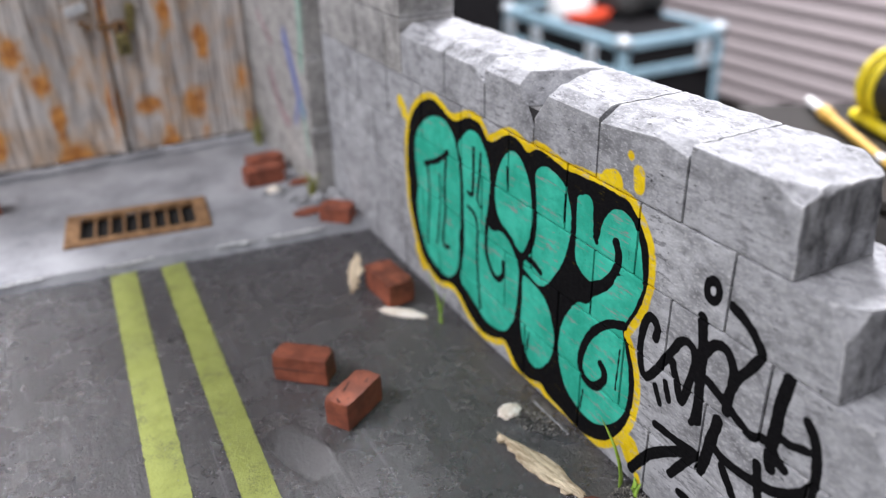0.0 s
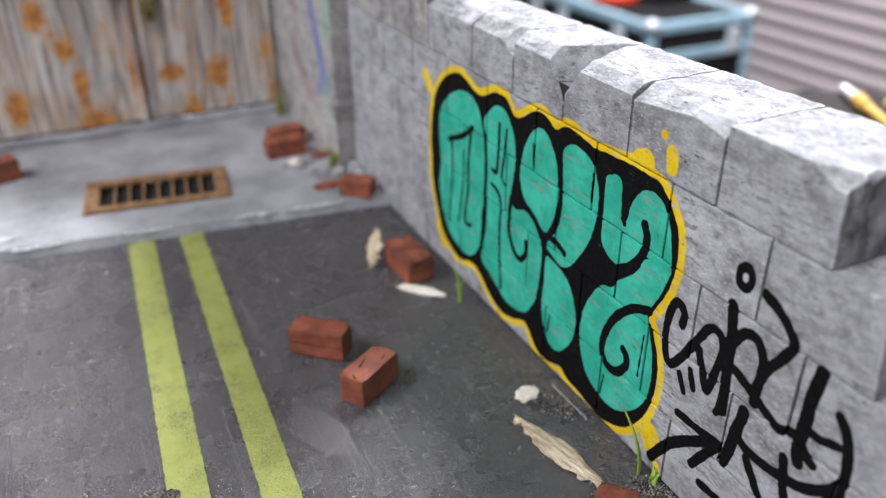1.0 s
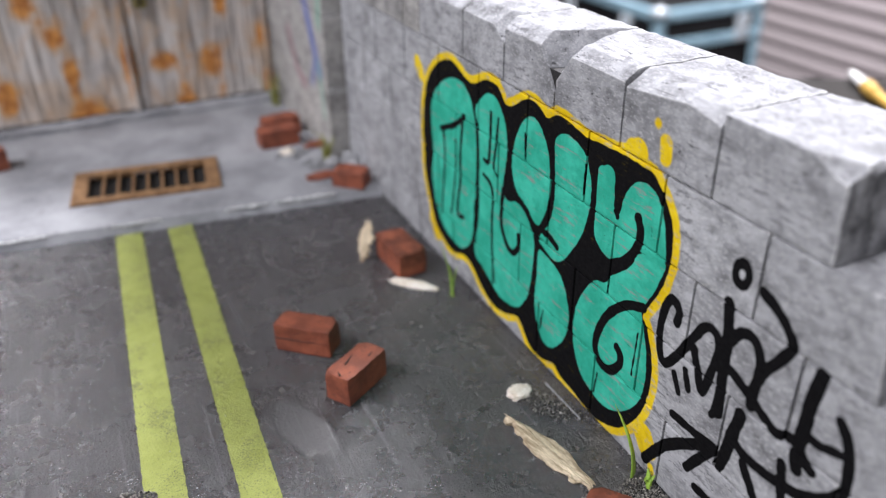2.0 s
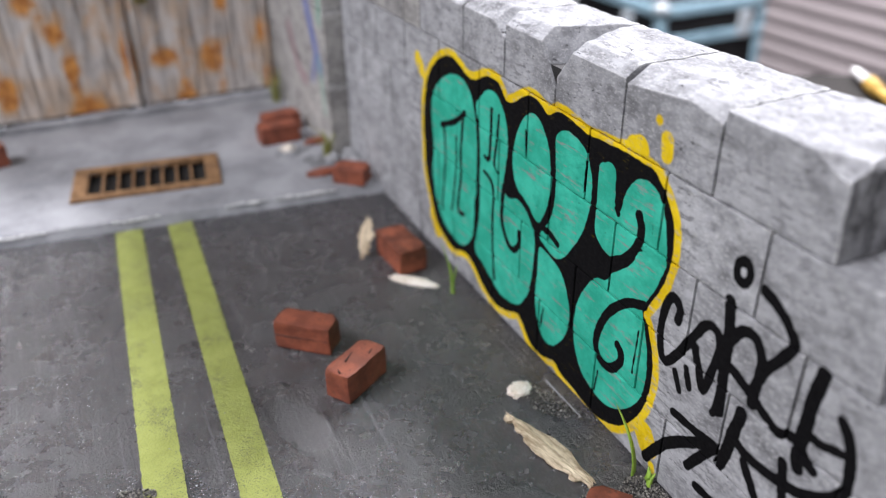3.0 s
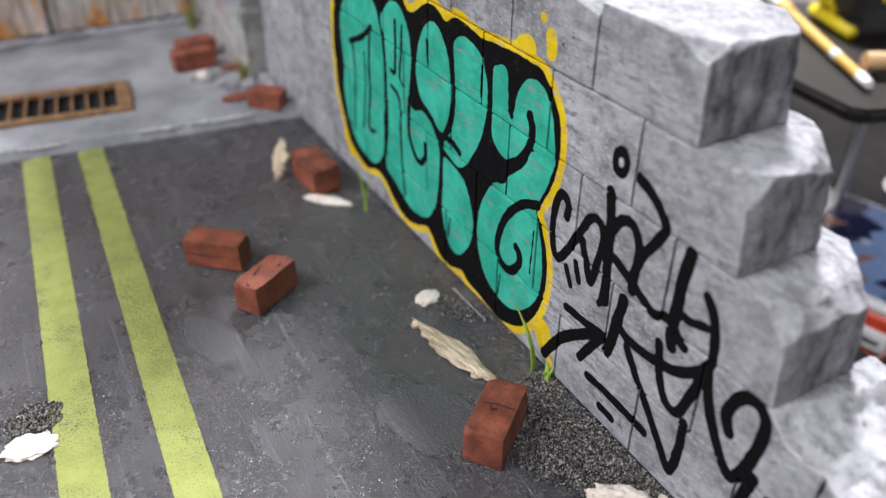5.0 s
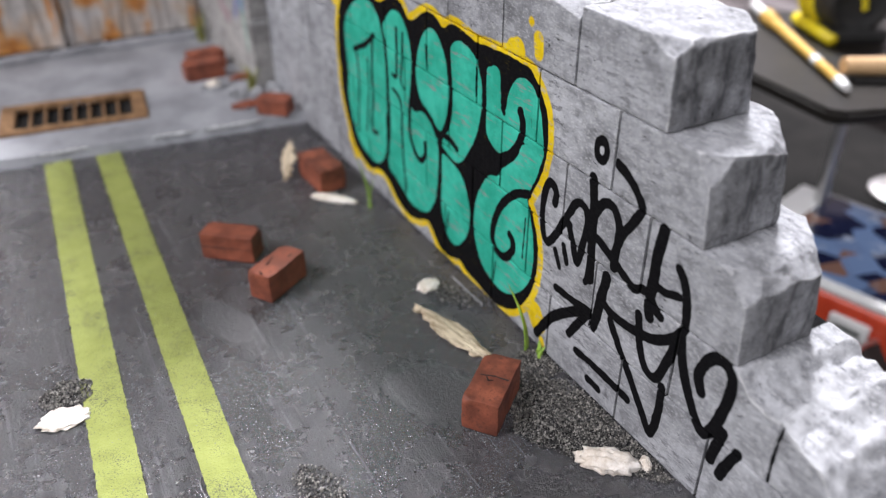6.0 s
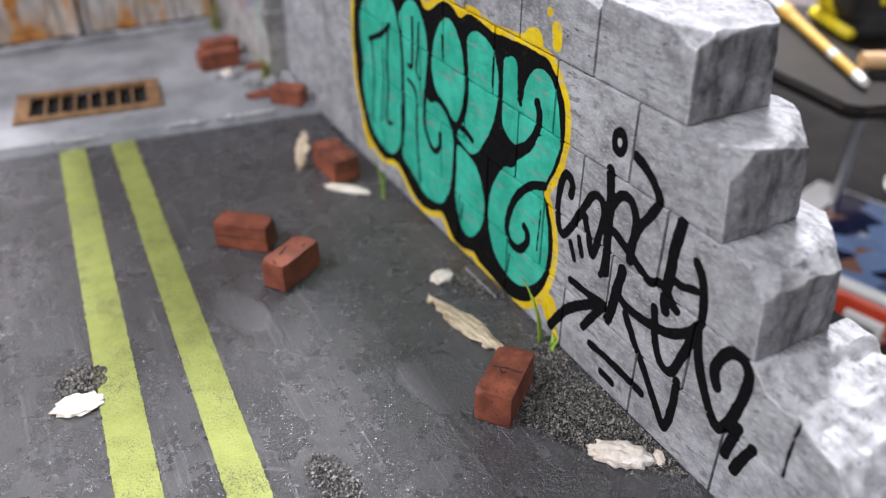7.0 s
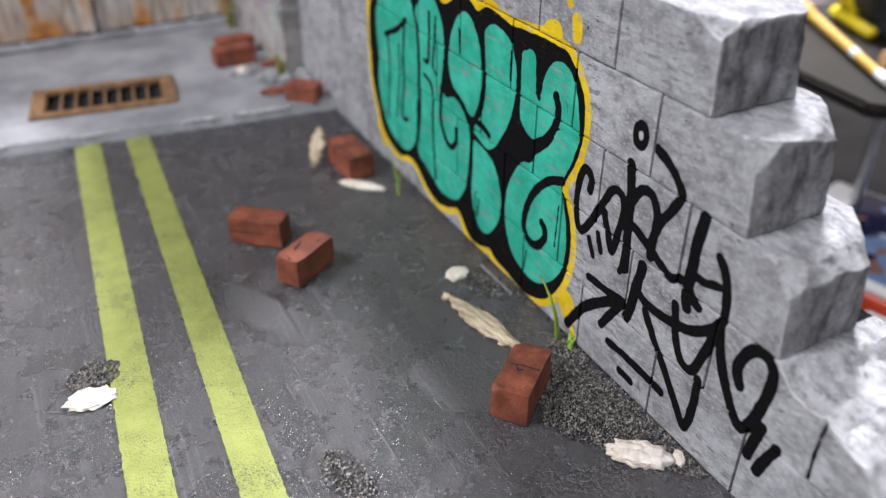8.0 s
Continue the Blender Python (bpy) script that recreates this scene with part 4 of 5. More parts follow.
def grit(name, blobs, count, size, material, label, seed, z=0.0, category="gravel"):
    rng = random.Random(seed)
    ico = bmesh.new()
    bmesh.ops.create_icosphere(ico, subdivisions=1, radius=1)
    base_v, base_f = np.array([v.co[:] for v in ico.verts]), np.array([[v.index for v in f.verts] for f in ico.faces])
    ico.free()
    verts, faces = [], []
    lo_x, hi_x = min(b[0] - max(b[2:4]) for b in blobs), max(b[0] + max(b[2:4]) for b in blobs)
    lo_y, hi_y = min(b[1] - max(b[2:4]) for b in blobs), max(b[1] + max(b[2:4]) for b in blobs)
    tries = 0
    while len(verts) < count and tries < count * 30:
        tries += 1
        x, y = rng.uniform(lo_x, hi_x), rng.uniform(lo_y, hi_y)
        if x > -0.0002 or not in_blob(x, y, blobs):
            continue
        s = size * rng.choice((0.45, 0.6, 0.7, 0.8, 1.0, 1.35))
        turn = np.array(Euler([rng.uniform(0, 6.28) for _ in range(3)]).to_matrix())
        v = base_v * np.array([rng.uniform(0.6, 1.2) for _ in range(3)]) * s
        v = v * (1 + 0.3 * np.array([[rng.uniform(-1, 1)] for _ in v])) @ turn.T
        verts.append(v + np.array((x, y, z + s * rng.uniform(0.1, 0.55))))
        faces.append(base_f + 12 * len(faces))
    ob = mesh_object(name, np.concatenate(verts), np.concatenate(faces), material, smooth=False)
    return tagged(ob, label, category, kind="stuff")


grit("gravel", ((-0.0085, 0.0150, 0.0225, 0.0085, 2.05), (-0.0045, 0.0010, 0.016, 0.0050, 1.75), (-0.004, 0.030, 0.006, 0.006, 0), (-0.0135, 0.0085, 0.0110, 0.0060, 2.2)), 9500, 0.00022, M_GRAVEL, "loose dark gravel spilled along the foot of the wall", 1)
grit("gravel", ((-0.1085, 0.0757, 0.0060, 0.0054, 0.2),), 1100, 0.00024, M_GRAVEL, "patch of loose dark gravel beside the yellow lines", 2)
grit("gravel", ((-0.0662, 0.0200, 0.0042, 0.0088, 0.2),), 620, 0.00024, M_GRAVEL, "patch of loose dark gravel on the asphalt", 3)
grit("gravel", ((-0.0075, 0.0660, 0.0100, 0.0042, -1.05),), 700, 0.00022, M_GRAVEL, "patch of grit at the foot of the wall", 4)
grit("gravel", ((-0.012, 0.232, 0.010, 0.007, -0.5), (-0.006, 0.215, 0.006, 0.008, 0)), 260, 0.0007, M_RUBBLE, "grey rubble crumbs at the foot of the pier", 5, PAVE)
grit("gravel", ((-0.022, 0.247, 0.008, 0.004, 0.2),), 60, 0.0010, M_RUBBLE, "grey rubble crumbs beside the bricks", 6, PAVE)
grit("kerb_chips", tuple((x, kerb_y(x) + 0.0014, 0.0085, 0.0010, -0.1) for x in (-0.025, -0.032, -0.052, -0.09, -0.128)), 420, 0.00042, M_CHIP, "pale chipped crumbs along the pavement's edge", 7, PAVE - 0.0004)
scatter = grit("grit_specks", ((-0.06, 0.08, 0.075, 0.11, 0), (-0.13, 0.10, 0.05, 0.10, 0)), 260, 0.00014, M_RUBBLE, "scattered pale specks of grit on the asphalt", 8)


def stone(at, size, seed, material=M_RUBBLE, name="stone", label="grey broken piece of concrete", category="stone"):
    ob = part(name, lump_bm(size, seed, 0.5), material, smooth=False)
    ob.location = at
    return tagged(ob, label, category, "rubble stones")


stone((-0.0035, 0.2270, PAVE), (0.0040, 0.0030, 0.0034), 2)
stone((-0.0100, 0.2300, PAVE), (0.0032, 0.0026, 0.0022), 5)
stone((-0.0040, 0.2180, PAVE), (0.0024, 0.0040, 0.0030), 8)
stone((-0.0240, 0.2480, PAVE), (0.0034, 0.0024, 0.0020), 11, M_FOAM, label="pale broken lump beside the pavement bricks")
stone((-0.0105, 0.2520, PAVE), (0.0046, 0.0022, 0.0018), 14, M_BRICK, label="broken red brick fragment on the pavement")
stone((-0.0185, 0.2190, PAVE), (0.0062, 0.0022, 0.0018), 17, M_BRICK, label="long broken red brick fragment on the pavement")
stone((-0.1420, 0.2260, PAVE - 0.0006), (0.0075, 0.0030, 0.0012), 21, label="dark cracked crumbs in the pavement")


def torn(at, size, turn, seed, label):
    """A torn shred of white filler: a flat uneven lump with ragged edges."""
    bm = bmesh.new()
    bmesh.ops.create_icosphere(bm, subdivisions=4, radius=1)
    for v in bm.verts:
        d = v.co.normalized()
        rag = 1 + 0.24 * noise.noise(d * 2.4 + Vector((seed, 0, 0))) + 0.22 * noise.noise(Vector((d.x, d.y, 0)) * 5 + Vector((0, seed, 0))) + 0.05 * noise.noise(Vector((d.x, d.y, 0)) * 15 + Vector((0, seed, 5)))
        v.co = Vector((d.x * size[0] * rag, d.y * size[1] * rag, max(d.z, -0.25) * size[2] * (1 + 0.5 * noise.noise(d * 4 + Vector((0, 0, seed))))))
    ob = part("torn_filler", bm, M_FOAM, smooth=True)
    ob.matrix_world = pose(at[0], at[1], at[2] + 0.25 * size[2], 0, 0, turn)
    return tagged(ob, label, "torn filler", "torn white scraps")


torn((-0.0098, -0.0042, 0), (0.0064, 0.0034, 0.0022), -42, 3, "torn off-white scrap of filler on the gravel's edge")
torn((-0.0028, -0.0085, 0), (0.0022, 0.0012, 0.0010), 60, 9, "small frayed off-white scrap by the wall")
torn((-0.1102, 0.0676, 0), (0.0055, 0.0038, 0.0006), -8, 5, "torn off-white scrap by the yellow line")
torn((-0.0120, 0.0730, 0), (0.0036, 0.0026, 0.0012), 15, 7, "torn off-white scrap in the grit by the wall")
torn((-0.0155, 0.1330, 0), (0.0086, 0.0020, 0.0014), -46, 13, "torn white scrap on the road by a brick")


def splinter(at, turn, long, wide, thick, seed, tip=(0, 0), label="pale splintered sliver of wood lying on the asphalt"):
    n, m = 40, 8
    v = []
    for side in (1, 0):
        for i in range(n + 1):
            t = i / n
            w = wide * min(1, 0.06 + 2.0 * t, 0.30 + 1.9 * (1 - t)) * (1 + 0.16 * noise.noise((t * 9, 0.5, seed))) + 0.0002
            for j in range(m + 1):
                s = j / m - 0.5
                rag = 0.0030 * noise.noise((j * 1.9, 3.3, seed)) * (t ** 6 + (1 - t) ** 6) + 0.0003 * noise.noise((t * 30, j * 1.7, seed))
                z = side * (thick * (1 - 0.6 * t) + 0.0003 * noise.noise((s * 14, t * 3, seed))) * (1 - abs(2 * s) ** 4 * 0.5)
                # one long edge is torn in small steps
                tear = 0.0011 * noise.cell(Vector((t * 13, 2.0, seed))) * max(0.0, -2 * s) if 0 < i < n else 0.0
                v.append((t * long - long / 2 + rag, s * w + tear + 0.0003 * noise.noise((t * 11, s * 1.5, seed + 4)), z))
    k = (n + 1) * (m + 1)
    f = []
    for i in range(n):
        for j in range(m):
            a = i * (m + 1) + j
            f += [(a, a + m + 1, a + m + 2, a + 1), (k + a + 1, k + a + m + 2, k + a + m + 1, k + a)]
    for i in range(n):
        for j in (0, m):
            a = i * (m + 1) + j
            q = (a, k + a, k + a + m + 1, a + m + 1)
            f.append(q if j == 0 else q[::-1])
    ob = mesh_object("wood_splinter", v, f, M_SPLINT, smooth=False)
    ob.matrix_world = pose(*at, tip[0], tip[1], turn)
    return tagged(ob, label, "wood splinter", "wood splinters")


splinter((-0.0169, 0.0518, 0.0002), -78, 0.0290, 0.0066, 0.0012, 2)
splinter((-0.0226, 0.1572, 0.0056), 37, 0.0140, 0.0054, 0.0010, 6, (0, -64), "pale splintered sliver of wood leaning against a brick")


stick = part("stick", rod_bm((-0.0041, 0.0725, 0.0009), (-0.0036, 0.0569, 0.0006), 0.00026, 0.0002, 8), M_RUBBLE)
tagged(stick, "thin pale stick lying in the grit by the wall", "stick")


def grass_tuft(at, blades, tall, spread, seed, material=M_GRASS, label="small tuft of green grass at the wall's foot", lean=None):
    rng = random.Random(seed)
    tuft = thing("grass_tuft", label, "grass", at, group="grass tufts")
    for _ in range(blades):
        h, az, bend = tall * rng.uniform(0.5, 1.0), rng.uniform(0, 6.28), rng.uniform(0.15, 0.75) * spread
        if lean is not None:
            az = lean + rng.uniform(-0.3, 0.3)
        ox, oy = rng.uniform(-1, 1) * 0.0012 * spread, rng.uniform(-1, 1) * 0.0012 * spread
        v, n = [], 7
        for i in range(n + 1):
            t = i / n
            cx, cy, cz = ox + math.cos(az) * bend * h * t * t, oy + math.sin(az) * bend * h * t * t, h * t
            w = 0.00085 * (1 - t) ** 0.6 + 0.00004
            sx, sy = -math.sin(az) * w, math.cos(az) * w
            v += [(cx - sx, cy - sy, cz), (cx + math.cos(az) * w * 0.5, cy + math.sin(az) * w * 0.5, cz), (cx + sx, cy + sy, cz), (cx - math.cos(az) * w * 0.3, cy - math.sin(az) * w * 0.3, cz)]
        f = [(4 * i + k, 4 * i + (k + 1) % 4, 4 * i + 4 + (k + 1) % 4, 4 * i + 4 + k) for i in range(n) for k in range(4)]
        mesh_object("blade", v, f, material, tuft)
    return tuft


grass_tuft((-0.0072, 0.1225, 0), 3, 0.0195, 0.30, 3)
grass_tuft((-0.0028, 0.0365, 0), 2, 0.0165, 0.8, 8, lean=1.9)
grass_tuft((-0.0016, 0.0325, 0), 6, 0.0040, 0.9, 11)
grass_tuft((-0.0105, 0.2350, PAVE), 14, 0.0150, 1.0, 14, M_DRYGRASS, "yellow-green tuft of grass at the pier's foot")
grass_tuft((-0.0115, 0.3130, PAVE), 10, 0.0160, 0.9, 17, M_DRYGRASS, "yellow-green tuft of grass by the gate")


# ---------------------------------------------------------------- the workshop round the model
floor = part("floor", box_bm((5.2, 5.6, 0.1), (0.3, 1.0, FLOOR - 0.05)), M_FLOOR)
tagged(floor, "dark grey workshop floor", "floor", kind="structure")
ceiling = part("ceiling", box_bm((5.2, 5.6, 0.1), (0.3, 1.0, 1.6)), M_ROOF)
tagged(ceiling, "plain dark grey workshop ceiling", "ceiling", kind="structure")
for nm, size, at in (("wall_north", (5.2, 0.1, 2.5), (0.3, 3.75, 0.36)), ("wall_south", (5.2, 0.1, 2.5), (0.3, -1.75, 0.36)), ("wall_west", (0.1, 5.4, 2.5), (-2.25, 1.0, 0.36)), ("wall_east_outer", (0.1, 5.4, 2.5), (2.5, 1.0, 0.36))):
    tagged(part(nm, box_bm(size, at), M_ROOM), "plain grey workshop wall", "wall", kind="structure")


def build_shutter():
    """A roller shutter of curved horizontal slats."""
    sh = thing("roller_shutter", "closed pale pinkish-grey roller shutter of horizontal slats", "roller shutter", (2.36, 1.3, FLOOR), kind="structure")
    pitch, long = 0.062, 3.6
    prof = [(-0.012 * math.sin(math.pi * k / 8) ** 0.7, 0.004 + k / 8 * (pitch - 0.008)) for k in range(9)]
    v = [(x, s * long / 2, z) for s in (-1, 1) for x, z in prof] + [(x + 0.01, s * long / 2, z) for s in (-1, 1) for x, z in prof]
    n = len(prof)
    f = [(k, n + k, n + k + 1, k + 1)[::-1] for k in range(n - 1)] + [(2 * n + k, 3 * n + k, 3 * n + k + 1, 2 * n + k + 1) for k in range(n - 1)]
    first = mesh_object("slat", v, f, M_SHUTTER, sh)
    for i in range(1, 36):
        ob = new("slat", first.data)
        ob.parent = sh
        ob.location = (0, 0, i * pitch)
    part("backing", box_bm((0.02, long, 36 * pitch), (0.03, 0, 18 * pitch)), M_RUBBER, sh)
    for s in (-1, 1):
        part("guide_rail", box_bm((0.06, 0.06, 2.3), (0.0, s * (long / 2 + 0.03), 1.15), 0.004), M_SHUTTER, sh)


build_shutter()


def flight_case():
    wide, deep, tall = 0.34, 0.56, 0.51
    c = thing("flight_case", "black flight case with pale blue edging and latches on the floor", "flight case", (1.387, 1.771, FLOOR))
    part("body", box_bm((wide, deep, tall - 0.006), (0, 0, tall / 2 - 0.003), 0.004), M_CASE, c)
    e = 0.026
    for sx in (-1, 1):
        for sy in (-1, 1):
            part("corner_edging", box_bm((e, e, tall), (sx * (wide / 2 - e / 2 + 0.003), sy * (deep / 2 - e / 2 + 0.003), tall / 2), 0.003), M_BLUE, c)
            part("corner_cap", lump_bm((0.022, 0.022, 0.018), 2 + sx + 3 * sy, 0.05, 2), M_LATCH, c, smooth=True).location = (sx * (wide / 2 - 0.008), sy * (deep / 2 - 0.008), tall - 0.012)
    for z in (tall - e / 2 + 0.003, tall - 0.085, 0.014):
        for sy in (-1, 1):
            part("edging", box_bm((wide, e * 0.8, e), (0, sy * (deep / 2 - e * 0.4 + 0.005), z), 0.003), M_BLUE, c)
        for sx in (-1, 1):
            part("edging", box_bm((e * 0.8, deep, e), (sx * (wide / 2 - e * 0.4 + 0.005), 0, z), 0.003), M_BLUE, c)
    for x, y, s in ((-wide / 2 - 0.006, -0.16, 0), (-wide / 2 - 0.006, 0.10, 0), (-wide / 2 - 0.006, 0.24, 0), (0.10, -deep / 2 - 0.006, 90), (-0.05, -deep / 2 - 0.006, 90)):
        if (x, s) != (-0.05, 90):
            part("latch", box_bm((0.012, 0.040, 0.066), (x, y, tall - 0.062), 0.004, pose(0, 0, 0, 0, 0, s)), M_LATCH, c)
    part("handle", box_bm((0.01, 0.09, 0.05), (-wide / 2 - 0.004, -0.02, tall - 0.19), 0.006), M_LATCH, c)
    return c


case = flight_case()
hat = thing("helmet", "white rounded helmet with a red band on the flight case", "helmet", (1.30, 1.83, FLOOR + 0.51))
part("shell", lathe_bm([(0.001, 0.11), (0.03, 0.106), (0.055, 0.085), (0.066, 0.05), (0.066, 0.012), (0.064, 0.0)][::-1], 32), M_WHITE, hat, smooth=True)
part("band", lathe_bm([(0.05, 0.0), (0.070, 0.0), (0.071, 0.018), (0.05, 0.022)], 32), M_RED, hat, "red band").location = (0.02, -0.045, 0.002)
bag = thing("tool_bag", "dark cloth tool bag on the flight case", "tool bag", (1.47, 1.80, FLOOR + 0.51))
part("body", lump_bm((0.09, 0.11, 0.10), 6, 0.4, 3), M_RUBBER, bag, smooth=True)
part("strap", rod_bm((-0.05, -0.05, 0.06), (0.05, 0.05, 0.10), 0.008), M_CASE, bag)
cab = thing("cabinet", "tall black cabinet standing behind the flight case", "cabinet", (1.05, 2.85, FLOOR))
part("body", box_bm((1.5, 0.5, 1.7), (0, 0, 0.85), 0.006), M_CASE, cab)
for s in (-1, 1):
    d = part("door", box_bm((0.74, 0.02, 1.66), (s * 0.375, -0.262, 0.85), 0.004), M_CASE, cab)
    part("handle", rod_bm((s * 0.04, -0.29, 0.8), (s * 0.04, -0.29, 1.0), 0.008), M_CHROME, d)

bench = thing("work_bench", "dark work bench carrying the model", "work bench", (-0.02, 0.0, FLOOR))
part("bench_top", box_bm((0.84, 0.84, 0.035), (0, 0, BENCH - FLOOR - 0.0185), 0.003), M_BENCH, bench)
for sx in (-1, 1):
    for sy in (-1, 1):
        part("leg", box_bm((0.05, 0.05, BENCH - FLOOR - 0.036), (sx * 0.37, sy * 0.37, (BENCH - FLOOR - 0.036) / 2), 0.004), M_CASE, bench)


# a small black stand beside the model, with tools on it
def tool_stand():
    st = thing("tool_stand", "black lacquered tray stand on a thin steel post", "tool stand", (0, 0, BENCH))
    z = 0.005 - BENCH
    outline = [(0.190, 0.150), (0.184, 0.096), (0.188, 0.090), (0.205, 0.084), (0.35, 0.060), (0.36, 0.150), (0.268, 0.212), (0.2335, 0.232)]
    bm = bmesh.new()
    lower = [bm.verts.new((x, y, z - 0.006)) for x, y in outline]
    f = bm.faces.new(lower)
    ext = bmesh.ops.extrude_face_region(bm, geom=[f])
    bmesh.ops.translate(bm, vec=(0, 0, 0.006), verts=[v for v in ext["geom"] if isinstance(v, bmesh.types.BMVert)])
    bmesh.ops.recalc_face_normals(bm, faces=bm.faces)
    bmesh.ops.bevel(bm, geom=bm.edges[:], offset=0.0015, segments=2, affect="EDGES")
    part("tray", bm, M_TRAY, st)
    part("post", rod_bm((0.232, 0.118, 0.001), (0.232, 0.118, z - 0.005), 0.0028), M_CHROME, st, "thin steel post")
    part("post", rod_bm((0.33, 0.13, 0.001), (0.33, 0.13, z - 0.005), 0.0028), M_CHROME, st, "thin steel post")
    part("foot", lathe_bm([(0.02, 0), (0.02, 0.002), (0.004, 0.004)], 24), M_CHROME, st).location = (0.33, 0.13, 0)


tool_stand()
TRAY = 0.0050
brush = thing("paint_brush", "ochre brush handle with pale ends on the black tray", "brush", (0, 0, 0))
a, b = Vector((0.2590, 0.2000, TRAY + 0.0038)), Vector((0.2040, 0.1030, TRAY + 0.0030))
part("handle", rod_bm(a.lerp(b, 0.16), a.lerp(b, 0.68), 0.0027, 0.0021), M_OCHRE, brush)
part("collar", rod_bm(a.lerp(b, 0.10), a.lerp(b, 0.20), 0.0039, 0.0034), M_OCHRE, brush)
part("ferrule", rod_bm(a.lerp(b, -0.08), a.lerp(b, 0.10), 0.0024, 0.0028), M_WHITE, brush, "white ferrule")
part("ring", rod_bm(a.lerp(b, 0.68), a.lerp(b, 0.73), 0.0023), M_WHITE, brush, "white ring")
part("end", rod_bm(a.lerp(b, 0.73), a.lerp(b, 0.92), 0.0021), M_OCHRE, brush)
part("tip", rod_bm(a.lerp(b, 0.92), a.lerp(b, 1.0), 0.0023, 0.0018), M_WHITE, brush, "white tip")

def torus_bm(major, minor, at, turn, steps=36, ring=8):
    bm = bmesh.new()
    rings = []
    for i in range(steps):
        a = 2 * math.pi * i / steps
        rings.append([bm.verts.new(((major + minor * math.cos(2 * math.pi * j / ring)) * math.cos(a), (major + minor * math.cos(2 * math.pi * j / ring)) * math.sin(a), minor * math.sin(2 * math.pi * j / ring))) for j in range(ring)])
    for i in range(steps):
        for j in range(ring):
            p, q = rings[i], rings[(i + 1) % steps]
            bm.faces.new((p[j], q[j], q[(j + 1) % ring], p[(j + 1) % ring]))
    bmesh.ops.transform(bm, matrix=Matrix.Translation(at) @ turn, verts=bm.verts)
    return bm


def turn_flat(along):
    return Matrix.Rotation(math.atan2(along.y, along.x) - math.pi / 2, 4, "Z")


def tape_measure():
    """A black drum on its side with a yellow bar on its face, yellow hoops round its back and a yellow foot rail."""
    tape = thing("tape_measure", "black and yellow tape measure standing on the tray", "tape measure", (0.272, 0.159, TRAY))
    turn = Vector((-0.40, -0.90, 0)).to_track_quat("Z", "Y").to_matrix().to_4x4()
    lift = Matrix.Translation((0, 0, 0.0200)) @ turn
    drum = lathe_bm([(0.004, -0.015), (0.014, -0.015), (0.0172, -0.011), (0.0176, 0.009), (0.0160, 0.0130), (0.0138, 0.0134), (0.0125, 0.0124), (0.003, 0.0124)], 40)
    bmesh.ops.transform(drum, matrix=lift, verts=drum.verts)
    part("drum", drum, M_RUBBER, tape, smooth=True)
    part("bar", box_bm((0.0028, 0.0140, 0.0016), (0, 0, 0), 0.0006), M_YELLOW, tape, "yellow bar").matrix_local = lift @ pose(0.0, 0.002, 0.0132, 0, 0, 14)
    for d, r in ((-0.004, 0.0026), (-0.013, 0.0030)):
        part("hoop", torus_bm(0.0172, r, (0, 0, 0), Matrix.Identity(4)), M_YELLOW, tape, "yellow hoop", smooth=True).matrix_local = lift @ Matrix.Translation((0, 0, d))
    side = Vector((-0.90, 0.40, 0))
    along = Vector((-0.40, -0.90, 0))
    a, b = side * 0.0150 - along * 0.018, side * 0.0150 + along * 0.020
    part("foot_rail", rod_bm((a.x, a.y, 0.0032), (b.x, b.y, 0.0032), 0.0032, 0.0028, 14), M_YELLOW, tape, "yellow foot rail", smooth=True)
    part("base", box_bm((0.030, 0.036, 0.006), (0, 0, 0.0032), 0.0015, turn_flat(along)), M_RUBBER, tape)


tape_measure()
knife = thing("wooden_handled_tool", "small tool with tan wooden handle on the tray", "tool", (0.2265, 0.1105, TRAY), (0, 0, -30))
part("handle", rod_bm((-0.011, 0, 0.0062), (0.015, 0, 0.0062), 0.0038, 0.0044, 20), M_TAN, knife)
part("blade", box_bm((0.026, 0.007, 0.0018), (0.006, -0.003, 0.0010), 0.0005), M_RUBBER, knife)


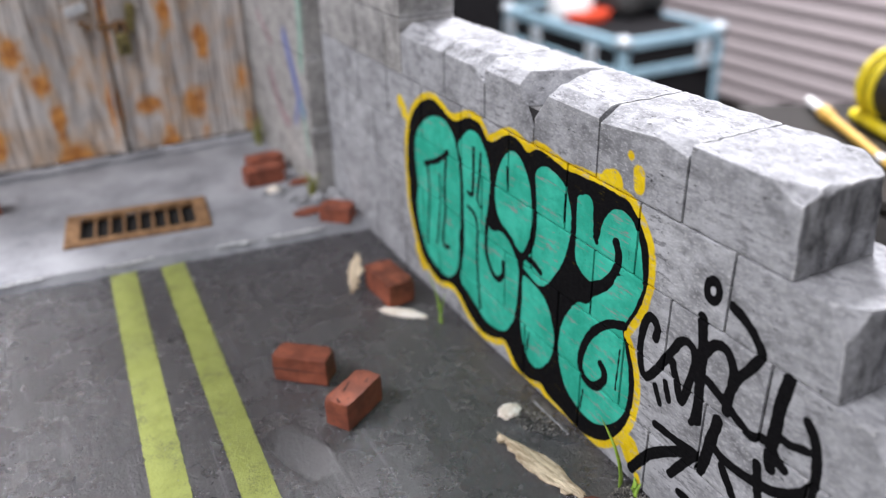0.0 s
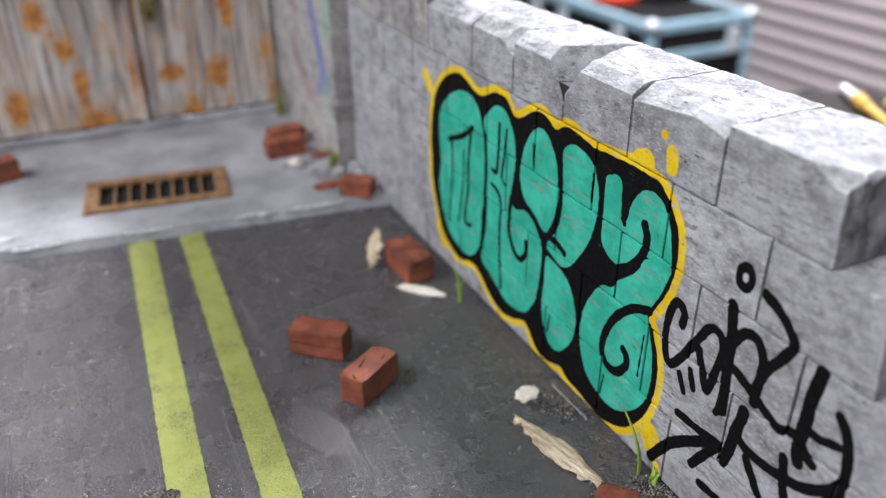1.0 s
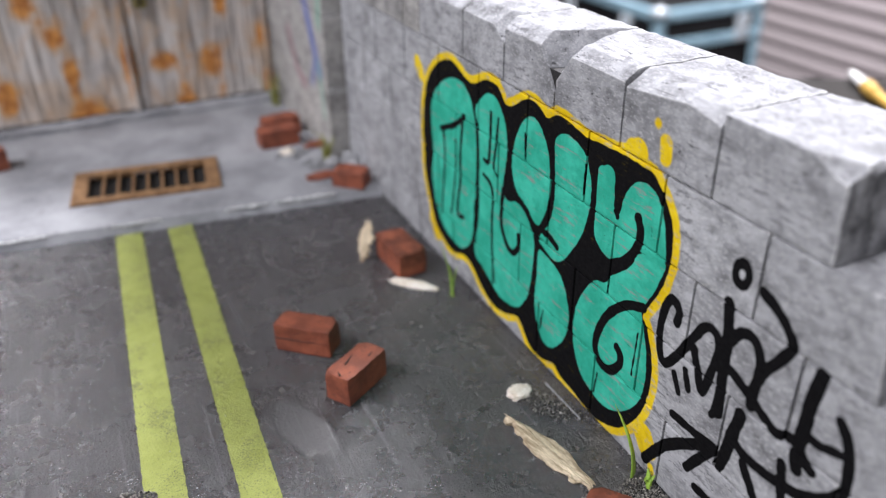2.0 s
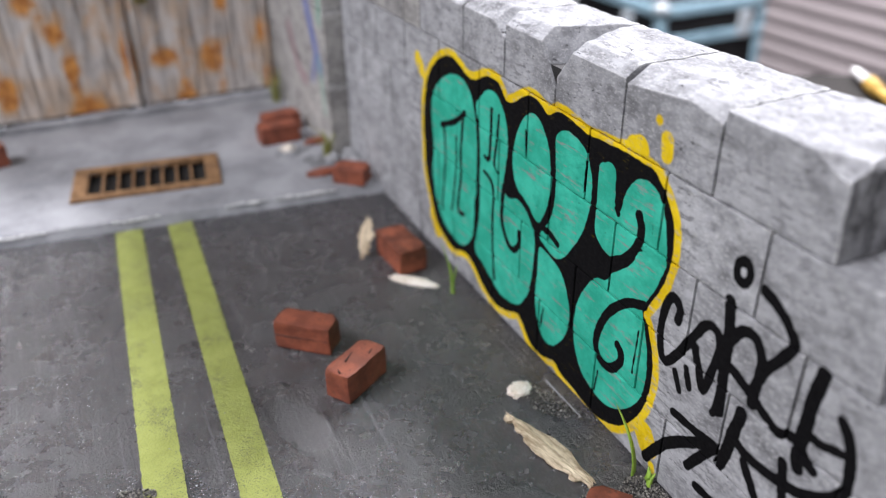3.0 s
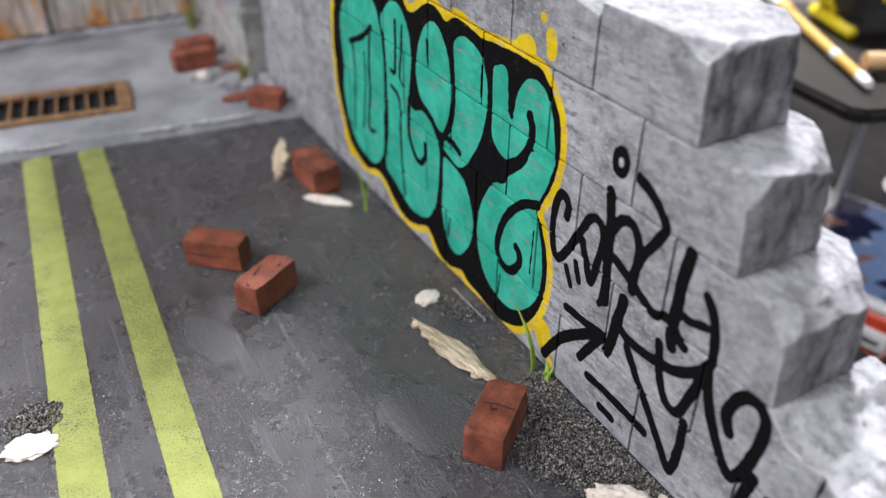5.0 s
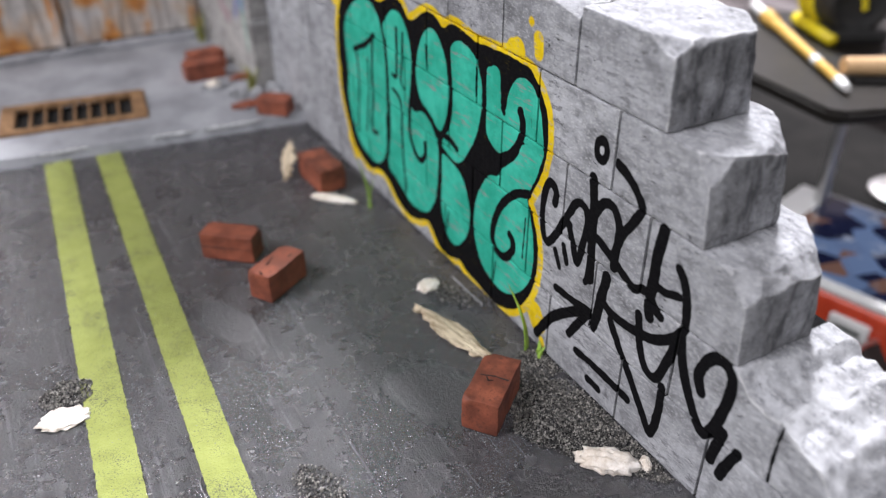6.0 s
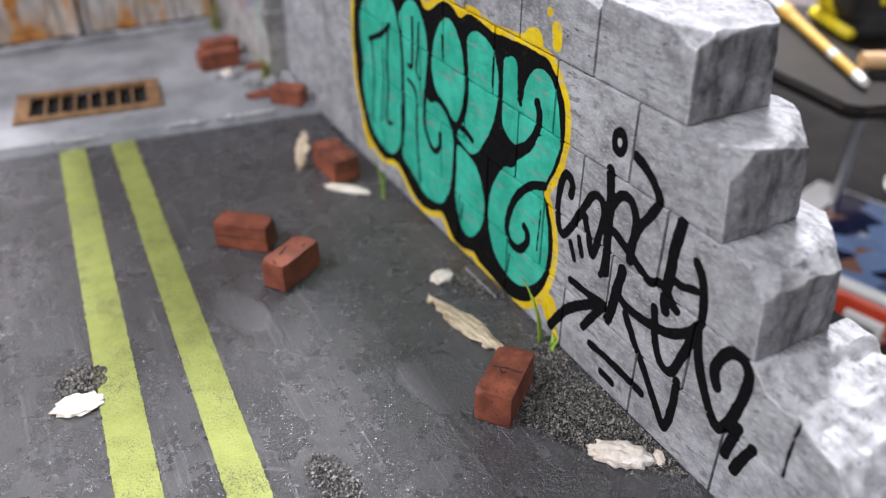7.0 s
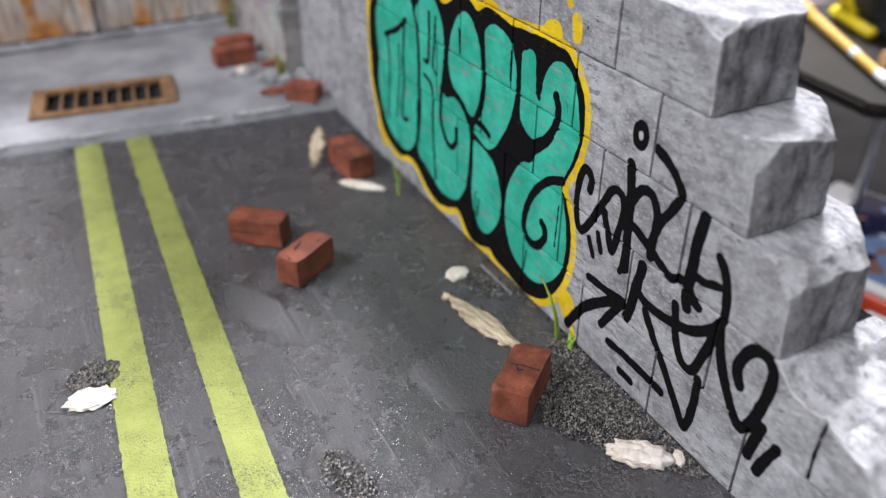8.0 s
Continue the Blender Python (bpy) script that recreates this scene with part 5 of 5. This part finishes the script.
def tablet():
    t = thing("tablet_device", "red-bodied tablet with white bezel and glossy screen on the bench", "tablet", (0.2265, 0.036, BENCH), (0, 0, 14))
    wide, long, tall = 0.082, 0.19, 0.028
    part("body", box_bm((wide, long, tall - 0.004), (0, 0, (tall - 0.004) / 2), 0.004, segments=3), M_RED, t)
    part("bezel", box_bm((wide - 0.002, long - 0.002, 0.0045), (0, 0, tall - 0.0028), 0.0018), M_WHITE, t, "white bezel")
    part("screen", box_bm((wide - 0.010, long - 0.034, 0.0012), (0, 0, tall - 0.0004), 0.0003), M_SCREEN, t, "glossy dark blue screen")
    b = part("button", box_bm((0.003, 0.017, 0.0095), (-wide / 2 - 0.0006, 0.031, 0.0125), 0.0014), M_WHITE, t, "pale grey button")
    part("slot", box_bm((0.001, 0.011, 0.0024), (-wide / 2 - 0.0020, 0.031, 0.0125), 0.0003), M_CHROME, b)


tablet()
dish = thing("round_dish", "shallow round black dish on the bench", "dish", (0.176, 0.012, BENCH))
part("bowl", lathe_bm([(0.020, 0.0), (0.030, 0.004), (0.034, 0.012), (0.0325, 0.012), (0.028, 0.005), (0.006, 0.003)], 40), M_RUBBER, dish, smooth=True)
part("rim", torus_bm(0.0335, 0.0012, (0, 0, 0.012), Matrix.Identity(4), 40), M_CHROME, dish, "grey rim")
for nm, at, size, lab in (("storage_box", (0.86, 0.62, FLOOR), (0.34, 0.5, 0.36), "dark grey storage box on the workshop floor"), ("storage_box", (1.15, 0.15, FLOOR), (0.4, 0.44, 0.5), "black storage box on the workshop floor")):
    sb = thing(nm, lab, "box", at, (0, 0, 12), "storage boxes")
    part("body", box_bm((size[0], size[1], size[2] - 0.03), (0, 0, (size[2] - 0.03) / 2), 0.01), M_CASE, sb)
    part("lid", box_bm((size[0] + 0.02, size[1] + 0.02, 0.035), (0, 0, size[2] - 0.018), 0.008), M_FLOOR, sb)
# housings added above the unseen lamps
for px, py, watts, wide, deep in UNSEEN_LAMPS:
    lf = thing("unseen_lamp_housing", "white housing added above an unseen area lamp", "ceiling light", (px, py, 1.55), group="ceiling lights")
    part("housing", box_bm((wide + 0.04, deep + 0.04, 0.018), (0, 0, -0.009), 0.003), M_WHITE, lf)
